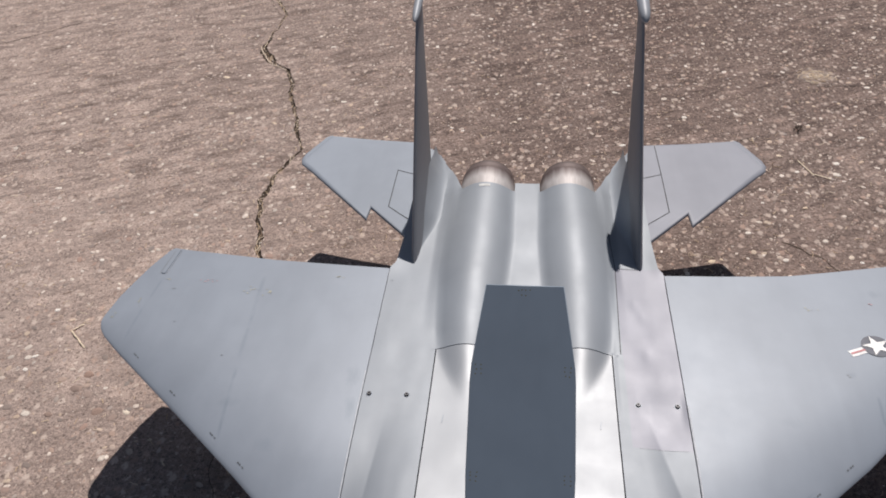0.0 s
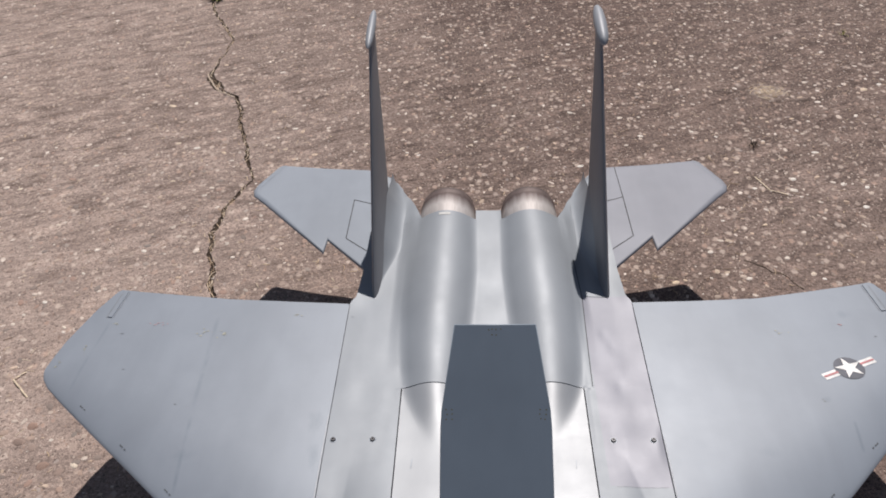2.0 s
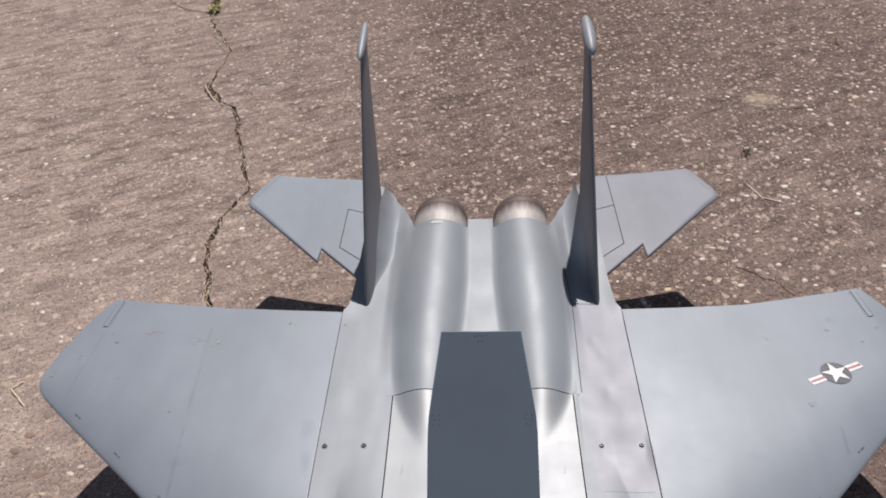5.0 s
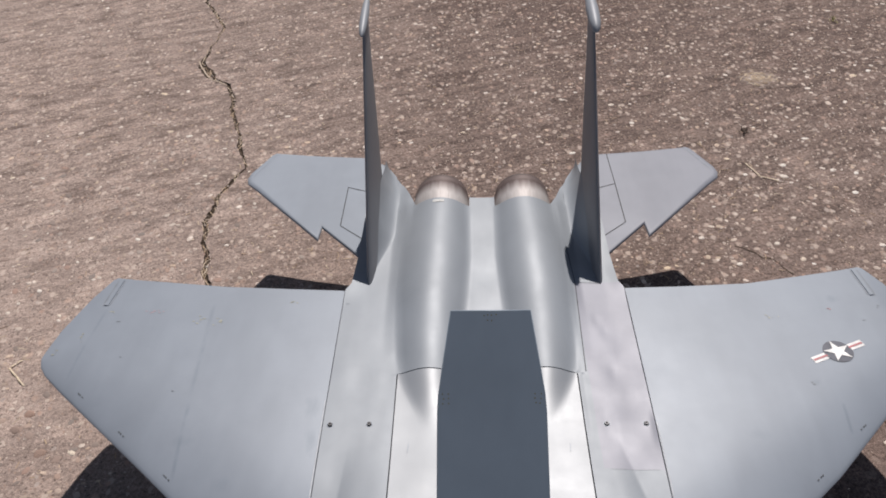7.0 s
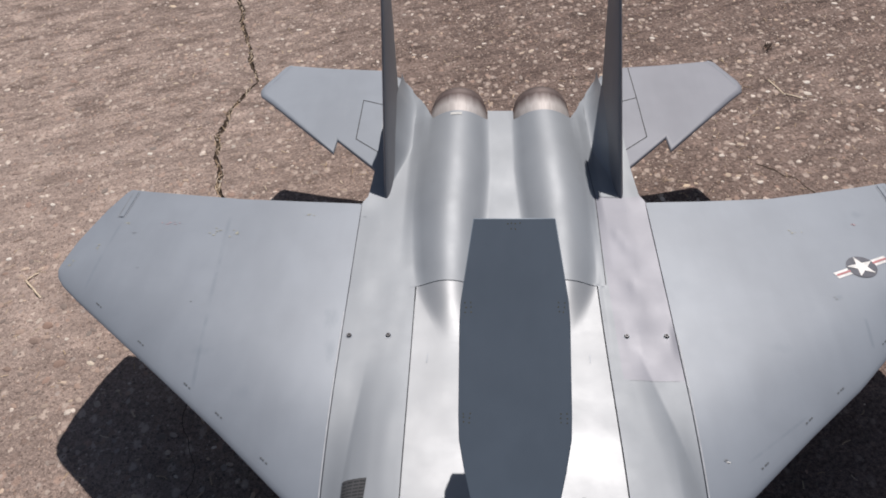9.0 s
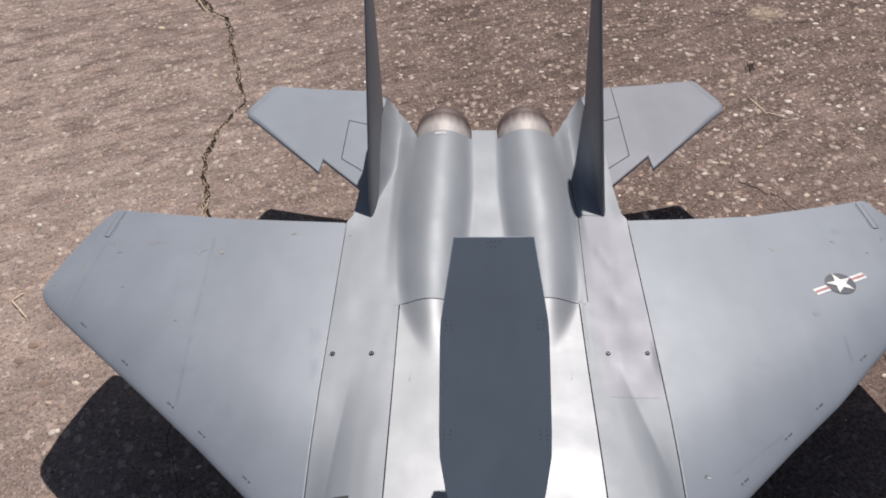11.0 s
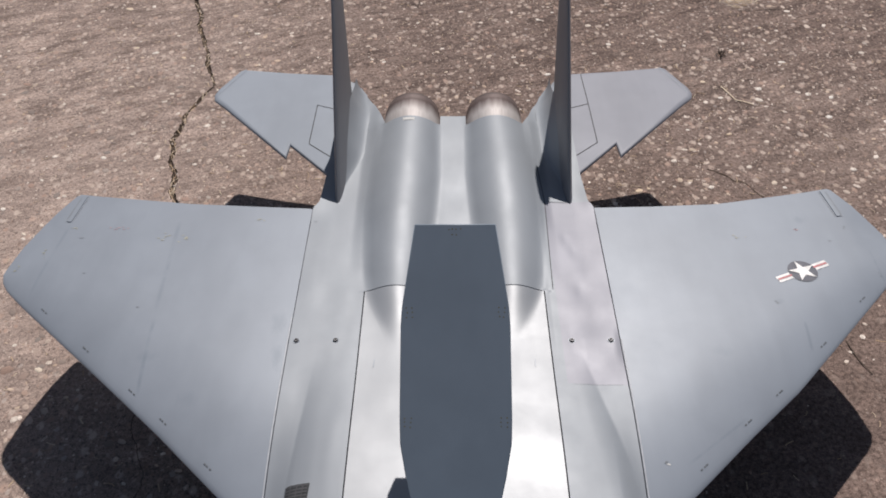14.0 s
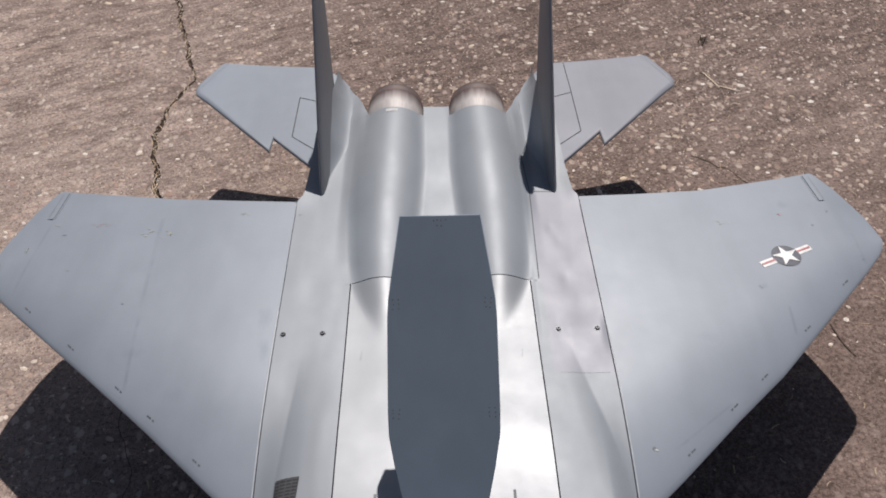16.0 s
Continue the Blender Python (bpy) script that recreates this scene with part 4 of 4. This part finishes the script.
# flat dark patches stand in for the shade at the brake's hinge slots
for x0, x1, y0, y1 in ((-0.515, -0.356, -2.61, -2.475), (0.305, 0.43, -2.61, -2.515)):
    bm = bmesh.new()
    strip(bm, line(((x0 + x1) / 2, y0), ((x0 + x1) / 2, y1), 6), x1 - x0, on_deck(0.006))
    part("hinge_slot_shade", bm, MARK, jet)


def build_vent():
    bm = bmesh.new()
    rows = []
    for j in range(9):
        y = -2.43 + 0.34 * j / 8
        rows.append([bm.verts.new((x, y, deck_z(x, y) + 0.008)) for x in (-1.895 + 0.018 * j / 8 + 0.27 * i / 12 for i in range(13))])
    for a, b in zip(rows, rows[1:]):
        for i in range(12):
            bm.faces.new((a[i], a[i + 1], b[i + 1], b[i]))
    vent = part("vent_grille", bm, SEAM, jet, "dark louvred vent grille in the deck")
    for i in range(8):
        y = -2.405 + 0.042 * i
        bm = bmesh.new()
        strip(bm, line((-1.89, y), (-1.625, y), 12), 0.02, on_deck(0.013))
        part("slat", bm, VENT, vent)
    for x in (-1.83, -1.76, -1.69):
        bm = bmesh.new()
        strip(bm, line((x, -2.42), (x + 0.01, -2.09), 8), 0.011, on_deck(0.016))
        part("divider", bm, VENT, vent)


build_vent()

# ---- undercarriage that carries it ----
for x, y, r in ((-1.35, 0.6, 0.42), (1.35, 0.6, 0.42), (0.0, -5.2, 0.36)):
    bm = bmesh.new()
    lathe(bm, [(r, 0.07), (1.556, 0.09)], (x, y, -0.0553), (0, 0, 1), 14)
    leg = part("undercarriage_leg", bm, STEEL, jet)
    bm = bmesh.new()
    lathe(bm, [(-0.12, r * 0.55), (-0.12, r * 0.9), (-0.07, r), (0.07, r), (0.12, r * 0.9), (0.12, r * 0.55)], (x, y, r - 0.0553), (1, 0, 0), 28)
    part("wheel", bm, BLACK, leg)

# ---- pebbles, straw and debris on the ground ----
rnd = random.Random(7)


def stone_mesh(name, seed):
    q = random.Random(seed)
    bm = bmesh.new()
    n = q.choice((6, 7, 8))
    sx, sy = 1.0, q.uniform(0.55, 0.95)
    rings = []
    for h, f in ((-0.25, 1.0), (0.14, 0.93), (0.26, 0.55)):
        rings.append([bm.verts.new((sx * f * q.uniform(0.84, 1.12) * math.cos(math.tau * i / n), sy * f * q.uniform(0.84, 1.12) * math.sin(math.tau * i / n), h * q.uniform(0.9, 1.1))) for i in range(n)])
    for a, b in zip(rings, rings[1:]):
        for i in range(n):
            bm.faces.new((a[i], a[(i + 1) % n], b[(i + 1) % n], b[i]))
    bm.faces.new(rings[-1])
    bmesh.ops.recalc_face_normals(bm, faces=bm.faces)
    me = bpy.data.meshes.new(name)
    bm.to_mesh(me)
    bm.free()
    me.materials.append(STONE_NEAR)
    me.shade_smooth()
    return me


def clear_of_crack(x, y):
    return abs(x - crack_x(y) - crack_wobble(y)) > 0.02


def scatter(name, label, material, spots, shapes):
    """One mesh of many stones; each spot is x, y, sink, turn and three half-sizes."""
    verts, faces, base = [], [], 0
    for k, (x, y, sink, turn, rx, ry, rz) in enumerate(spots):
        co, polys = shapes[k % len(shapes)]
        c, q = math.cos(turn), math.sin(turn)
        p = co * (rx, ry, rz)
        verts.append(np.stack((x + p[:, 0] * c - p[:, 1] * q, y + p[:, 0] * q + p[:, 1] * c, p[:, 2] - sink), 1))
        faces += [tuple(base + i for i in f) for f in polys]
        base += len(co)
    me = bpy.data.meshes.new(name)
    me.from_pydata(np.concatenate(verts).tolist(), [], faces)
    me.materials.append(material)
    ob = new(name, me)
    ob.parent = ground
    return tagged(ob, label, kind="stuff")


def outline_of(me):
    return np.array([tuple(v.co) for v in me.vertices]), [tuple(p.vertices) for p in me.polygons]


def chip_shape(seed):
    """A small angular chip: one ring and a lid."""
    q = random.Random(seed)
    n = q.choice((4, 5, 6))
    ring = [(q.uniform(0.75, 1.15) * math.cos(math.tau * i / n), q.uniform(0.5, 0.95) * math.sin(math.tau * i / n)) for i in range(n)]
    co = [(x * 1.1, y * 1.1, -0.3) for x, y in ring] + [(x * 0.8, y * 0.8, 0.3 * q.uniform(0.7, 1.2)) for x, y in ring]
    return np.array(co), [(i, (i + 1) % n, n + (i + 1) % n, n + i) for i in range(n)] + [tuple(range(n, 2 * n))]


def density(x, y):
    """How thick the loose and exposed pebbles lie: most on the worn side, in drifts."""
    d = interp(x, [(-2.0, 0.36), (-0.9, 0.40), (-0.5, 0.56), (-0.1, 0.80), (0.4, 0.86), (2.0, 0.76)]) * (interp(y, [(0.1, 0.07), (0.35, 0.35), (0.6, 1.0)]) if x > -0.3 else 1.15)
    return d * (0.72 + 0.75 * noise.noise(Vector((x * 1.7, y * 2.4, 3.0))) + 0.35 * noise.noise(Vector((x * 6.0, y * 9.0, 1.0))))


def build_pebbles():
    shapes = [stone_mesh("stone", i) for i in range(10)]
    forms = [outline_of(me) for me in shapes]
    chips = [chip_shape(200 + i) for i in range(12)]

    def spots(count, small, large, power, flat, bias=1.0):
        rows = []
        while len(rows) < count:
            x, y = rnd.uniform(-2.3, 2.1), -0.35 + 3.5 * rnd.random() ** 1.15
            if clear_of_crack(x, y) and rnd.random() < density(x, y) * bias:
                r = small + (large - small) * rnd.random() ** power
                rows.append((x, y, r * 0.05, rnd.uniform(0, math.tau), r * rnd.uniform(0.95, 1.35), r * rnd.uniform(0.8, 1.15), r * flat))
        return rows

    scatter("pebbles", "small pale and tan pebbles set in the concrete", STONE_FAR, spots(2850, 0.0030, 0.0095, 1.8, 0.75), forms)
    scatter("stone_chips", "tiny pale angular stone chips on the concrete", STONE_FAR, spots(11500, 0.0011, 0.0030, 1.6, 0.6, 1.1), chips)
    scatter("dark_chips", "tiny dark brown stone chips on the concrete", STONE_DARK, spots(14000, 0.0014, 0.0042, 1.8, 0.6, 1.3), chips)
    for k in range(140):
        while True:
            x, y = rnd.uniform(-1.9, 1.6), rnd.uniform(-0.15, 2.3)
            if clear_of_crack(x, y) and rnd.random() < density(x, y):
                break
        r = 0.006 + 0.005 * rnd.random() ** 2.0
        st = new("stone", shapes[k % 10])
        st.matrix_basis = pose(x, y, -r * 0.06, rnd.uniform(-8, 8), rnd.uniform(-8, 8), rnd.uniform(0, 360)) @ Matrix.Diagonal((r * 1.15, r * 0.9, r * 0.7, 1))
        st.parent = ground
    # rounded dark, rusty and cream stones in the smoother slab beside the wing
    rows = []
    for k in range(1500):
        x, y = (rnd.uniform(-1.9, -0.55), -0.25 + 1.6 * rnd.random() ** 1.2) if k < 620 else (rnd.uniform(-2.2, 2.0), -0.2 + 3.2 * rnd.random() ** 1.2)
        if clear_of_crack(x, y) and (x < 0.3 or y > 0.4):
            r = 0.0028 + 0.0062 * rnd.random() ** 2.0
            rows.append((x, y, r * 0.02, rnd.uniform(0, math.tau), r * 1.2, r, r * 0.55))
    scatter("rounded_pebbles", "rounded brown and cream pebbles set in the concrete", STONE_MIXED, rows, [outline_of(stone_mesh("stone", 80 + i)) for i in range(8)])
    rows = []
    for k in range(520):
        x, y = rnd.uniform(-1.8, -0.6), -0.2 + 1.5 * rnd.random()
        if clear_of_crack(x, y):
            r = 0.0036 + 0.0075 * rnd.random() ** 2.2
            rows.append((x, y, r * 0.02, rnd.uniform(0, math.tau), r * 1.2, r, r * 0.5))
    scatter("dark_pebbles", "rounded dark brown pebbles set in the concrete", STONE_DARK, rows, forms)
    # crumbs that fill the crack and lie along its lips
    rows = []
    for k in range(520):
        y = rnd.uniform(0.3, 3.0)
        r = 0.0014 + 0.0042 * rnd.random() ** 2.2
        rows.append((crack_x(y) + crack_wobble(y) + rnd.gauss(0, 0.6) * (crack_width(y) + 0.006), y, r * 0.2 + 0.004 * rnd.random(), rnd.uniform(0, 6.0), r * 1.2, r, r * 0.8))
    scatter("crack_crumbs", "crumbs of broken concrete lying in the crack", STONE_MIXED, rows, chips)


# larger stones of the paving: x, y in metres and half-width in millimetres
STONES_EAST = [(0.422, 1.512, 12.9), (0.471, 1.4, 10.7), (0.629, 1.422, 8.2), (0.695, 1.39, 7.2), (0.742, 1.711, 8.0), (0.636, 1.695, 7.9), (1.058, 1.73, 11.4), (1.229, 1.675, 16.6), (1.291, 1.708, 12.7), (0.949, 1.493, 8.6), (0.87, 1.475, 7.5), (0.954, 1.4, 8.4), (0.828, 1.359, 9.1), (0.708, 1.193, 10.2), (0.855, 1.156, 12.9), (0.842, 1.1, 15.2), (0.741, 1.111, 10.0), (0.959, 1.293, 12.7), (0.986, 1.126, 12.1), (1.008, 1.018, 11.8), (1.043, 1.112, 10.4), (0.619, 0.963, 7.1), (0.723, 0.943, 9.5), (0.594, 0.877, 9.9), (0.742, 0.805, 10.6), (0.629, 0.727, 10.2), (0.786, 0.742, 11.2), (0.808, 0.724, 7.5), (0.451, 0.714, 12.8), (0.477, 0.722, 7.1), (0.558, 0.831, 10.5), (0.996, 0.794, 11.0)]
STONES_MID = [(-0.058, 2.216, 11.1), (-0.259, 2.221, 8.9), (-0.111, 1.399, 9.6), (-0.042, 1.361, 8.6), (0.062, 1.434, 7.1), (0.11, 1.337, 13.7), (-0.234, 1.322, 7.7), (-0.018, 1.25, 7.5), (-0.053, 1.23, 5.0), (0.119, 1.279, 7.6), (0.273, 1.236, 11.7), (0.208, 1.103, 8.0), (-0.201, 1.305, 8.5), (-0.106, 1.535, 8.2), (-0.278, 1.559, 7.4), (0.319, 1.596, 8.4), (0.308, 1.631, 6.6), (0.068, 1.73, 9.7), (0.27, 1.55, 11.1), (0.192, 2.298, 10.2), (0.044, 1.974, 9.4), (-0.284, 1.463, 9.0), (-0.198, 1.076, 7.1)]
STONES_WEST = [(-1.034, 1.635, 15.9), (-0.893, 0.855, 10.9), (-0.76, 1.291, 8.8), (-0.786, 1.145, 10.1), (-0.885, 1.365, 12.7), (-0.794, 1.337, 10.7), (-0.837, 1.464, 7.4), (-0.642, 1.42, 8.1), (-0.597, 1.474, 12.8), (-0.429, 1.266, 7.6), (-1.166, 0.972, 9.3), (-1.349, 1.149, 11.0), (-0.893, 0.941, 6.4), (-0.95, 1.054, 6.7), (-1.257, 1.146, 9.0), (-0.594, 1.626, 7.7), (-0.694, 0.907, 5.4)]
STONES_NEAR = [(-0.994, 0.566, 8.9), (-1.077, 0.656, 9.3), (-1.122, 0.577, 7.7), (-1.109, 0.468, 8.9), (-1.095, 0.316, 11.4), (-1.097, 0.276, 8.4), (-0.824, 0.17, 15.4), (-0.993, 0.105, 6.5), (-0.957, 0.695, 6.2), (-1.226, 0.724, 5.7), (-1.021, 0.764, 7.9)]
STONES_BROWN = [(-0.949, 0.267, 16.3), (-0.963, 0.226, 17.5), (-1.062, 0.322, 6.3), (-0.998, 0.334, 6.3), (-1.088, 0.718, 9.5), (-1.098, 0.42, 8.8), (-0.887, 0.166, 16.9), (-0.987, 0.154, 11.9)]


def place_stones(rows, material, seed):
    q = random.Random(seed)
    shapes = [stone_mesh("stone", seed * 10 + i) for i in range(6)]
    for me in shapes:
        me.materials[0] = material
    for k, (x, y, r) in enumerate(rows):
        st = new("stone", shapes[k % 6])
        r = r * 0.00095
        st.matrix_basis = pose(x, y, -r * 0.1, q.uniform(-6, 6), q.uniform(-6, 6), q.gauss(0, 25)) @ Matrix.Diagonal((r, r * 0.9, r * 0.65, 1))
        st.parent = ground


def sliver(bm, x, y, z, ang, length, width, bend=0.2, lift=0.0):
    pts = []
    for i in range(4):
        f = i / 3 - 0.5
        a = ang + bend * f
        pts.append((x + math.cos(a) * length * f, y + math.sin(a) * length * f, z + lift * math.sin(math.pi * i / 3)))
    nx, ny = -math.sin(ang) * width / 2, math.cos(ang) * width / 2
    a = [bm.verts.new((p[0] + nx, p[1] + ny, p[2])) for p in pts]
    b = [bm.verts.new((p[0] - nx, p[1] - ny, p[2])) for p in pts]
    t = [bm.verts.new((p[0], p[1], p[2] + width * 0.16)) for p in pts]
    for i in range(3):
        bm.faces.new((a[i], a[i + 1], t[i + 1], t[i]))
        bm.faces.new((t[i], t[i + 1], b[i + 1], b[i]))


def build_litter():
    bm = bmesh.new()
    for k in range(70):
        a = rnd.uniform(0, math.tau)
        q = rnd.gauss(0.6, 0.3)
        sliver(bm, 0.925 + 0.055 * q * math.cos(a), 1.67 + 0.055 * q * math.sin(a), 0.0012, a + math.pi / 2 + rnd.gauss(0, 0.4), rnd.uniform(0.012, 0.03), rnd.uniform(0.002, 0.004), 0.5)
    for k in range(130):
        x, y = rnd.uniform(-0.75, 1.2), rnd.gauss(0.95, 0.4)
        sliver(bm, x, y, 0.0008, rnd.uniform(0, math.pi), rnd.uniform(0.012, 0.028), rnd.uniform(0.0014, 0.0024), rnd.uniform(-1.2, 1.2), rnd.uniform(0, 0.002))
    for k in range(2600):
        x, y = rnd.uniform(-2.3, 2.0), rnd.uniform(-0.3, 3.0)
        sliver(bm, x, y, 0.0006, rnd.uniform(0, math.pi), rnd.uniform(0.005, 0.022), rnd.uniform(0.0012, 0.0026), rnd.uniform(-0.8, 0.8))
    tagged(part("chaff", bm, STRAW, None, scale=1, smooth=0), "short bits of dry straw scattered on concrete", "straw", kind="stuff")
    bm = bmesh.new()
    for k in range(260):
        y = rnd.uniform(0.3, 3.0)
        x = crack_x(y) + crack_wobble(y) + rnd.gauss(0, 0.0045)
        sliver(bm, x, y, rnd.uniform(-0.006, 0.0), math.pi / 2 + rnd.gauss(0.1, 0.3), rnd.uniform(0.016, 0.05), rnd.uniform(0.0012, 0.0028), rnd.uniform(-0.6, 0.6), rnd.uniform(0, 0.004))
    tagged(part("dry_grass", bm, STRAW, None, scale=1, smooth=0), "dry yellow grass caught in the concrete crack", "grass", kind="stuff")
    for name, label, pts in (("straw_stalk", "bent pale straw stalk lying on concrete", ((-1.044, 0.398), (-1.016, 0.371), (-0.991, 0.346))),
                             ("straw_stalk", "bent pale straw stalk lying on concrete", ((-1.041, 0.398), (-1.033, 0.41), (-1.023, 0.421))),
                             ("straw_stalk", "long pale straw stalk lying on concrete", ((0.752, 1.168), (0.777, 1.099), (0.821, 1.076)))):
        bm = bmesh.new()
        for a, b in zip(pts, pts[1:]):
            sliver(bm, (a[0] + b[0]) / 2, (a[1] + b[1]) / 2, 0.001, math.atan2(b[1] - a[1], b[0] - a[0]), math.dist(a, b), 0.0035, 0.1, 0.003)
        tagged(part(name, bm, STRAW_PALE, None, scale=1, smooth=0), label, "straw")
    for pts in (((0.938, 1.598), (0.99, 1.604), (1.04, 1.606)), ((0.792, 0.236), (0.799, 0.191), (0.814, 0.153))):
        bm = bmesh.new()
        for a, b in zip(pts, pts[1:]):
            sliver(bm, (a[0] + b[0]) / 2, (a[1] + b[1]) / 2, 0.002, math.atan2(b[1] - a[1], b[0] - a[0]), math.dist(a, b) * 1.05, 0.0026, 0.1, 0.001)
        tagged(part("twig", bm, BARK, None, scale=1, smooth=0), "thin dark twig lying on concrete", "twig")
    for (x, y), mat, n, ln, label in (((0.792, 1.331), BARK, 16, 0.022, "dark dried weed clump on concrete"), ((1.306, 2.093), GREEN, 14, 0.02, "small green weed sprouting from concrete"),
                                      ((-1.103, 2.556), GREEN, 60, 0.04, "green weed tuft growing in the concrete crack"), ((-1.121, 2.656), STRAW, 40, 0.035, "dry grass tuft growing in the concrete crack")):
        bm = bmesh.new()
        for k in range(n):
            a = rnd.uniform(0, math.tau)
            ex, ey, ez = math.cos(a) * ln * rnd.uniform(0.3, 1), math.sin(a) * ln * rnd.uniform(0.3, 1.2), ln * rnd.uniform(0.15, 0.8)
            bx, by = x + rnd.gauss(0, ln * 0.2), y + rnd.gauss(0, ln * 0.35)
            w = Vector((-math.sin(a), math.cos(a), 0)) * ln * 0.06
            p0, p1, p2 = Vector((bx, by, -0.002)), Vector((bx + ex * 0.5, by + ey * 0.5, ez)), Vector((bx + ex, by + ey, ez * 0.8))
            v = [bm.verts.new(q) for q in (p0 - w, p0 + w, p1 + w, p1 - w, p2)]
            bm.faces.new(v[:4])
            bm.faces.new((v[3], v[2], v[4]))
        tagged(part("weed", bm, mat, None, scale=1, smooth=0), label, "weed")


def build_fine_crack(points):
    bm = bmesh.new()
    pts = []
    for a, b in zip(points, points[1:]):
        pts += [(x + 0.005 * noise.noise(Vector((x * 40, y * 40, 1.0))), y + 0.008 * noise.noise(Vector((x * 40, y * 40, 8.0)))) for x, y in line(a, b, 24)[:-1]]
    last = None
    for i, (x, y) in enumerate(pts):
        w = 0.0022 + 0.002 * noise.noise(Vector((x * 60, y * 60, 3.0)))
        pair = [bm.verts.new((x, y - w, 0.0008)), bm.verts.new((x, y, 0.0004)), bm.verts.new((x, y + w, 0.0008))]
        if last:
            bm.faces.new((last[0], last[1], pair[1], pair[0]))
            bm.faces.new((last[1], last[2], pair[2], pair[1]))
        last = pair
    part("fine_crack", bm, CRACK, ground, scale=1, smooth=0)


build_fine_crack([(0.634, 0.798), (0.687, 0.757), (0.722, 0.727), (0.748, 0.684)])
build_fine_crack([(-2.314, 1.692), (-1.984, 1.882), (-1.886, 1.955), (-1.738, 2.081)])
build_fine_crack([(-2.222, 2.593), (-1.987, 2.785), (-1.934, 2.891), (-1.795, 2.989), (-1.625, 3.095)])
build_fine_crack([(-1.497, 2.826), (-1.385, 2.743), (-1.243, 2.581), (-1.18, 2.558), (-1.12, 2.536)])
build_fine_crack([(-1.053, 2.316), (-1.017, 2.231), (-0.966, 2.136)])
CHIP = plain("pale_concrete_chip", (0.46, 0.37, 0.29), 0.85)
for pts in (((-0.976, 1.864), (-0.938, 1.786), (-0.908, 1.738)), ((-0.906, 1.734), (-0.873, 1.714), (-0.84, 1.687))):
    bm = bmesh.new()
    for a, b in zip(pts, pts[1:]):
        sliver(bm, (a[0] + b[0]) / 2, (a[1] + b[1]) / 2, 0.0005, math.atan2(b[1] - a[1], b[0] - a[0]), math.dist(a, b) * 1.05, 0.005, 0.15, 0.001)
    part("concrete_chip", bm, CHIP, ground, scale=1, smooth=0)
build_pebbles()
for seed, (rows, mat) in enumerate(((STONES_EAST, STONE_PALE), (STONES_MID, STONE_PALE), (STONES_WEST, STONE_PALE), (STONES_NEAR, STONE_PALE), (STONES_BROWN, STONE_BROWN))):
    place_stones(rows, mat, seed + 11)
build_litter()
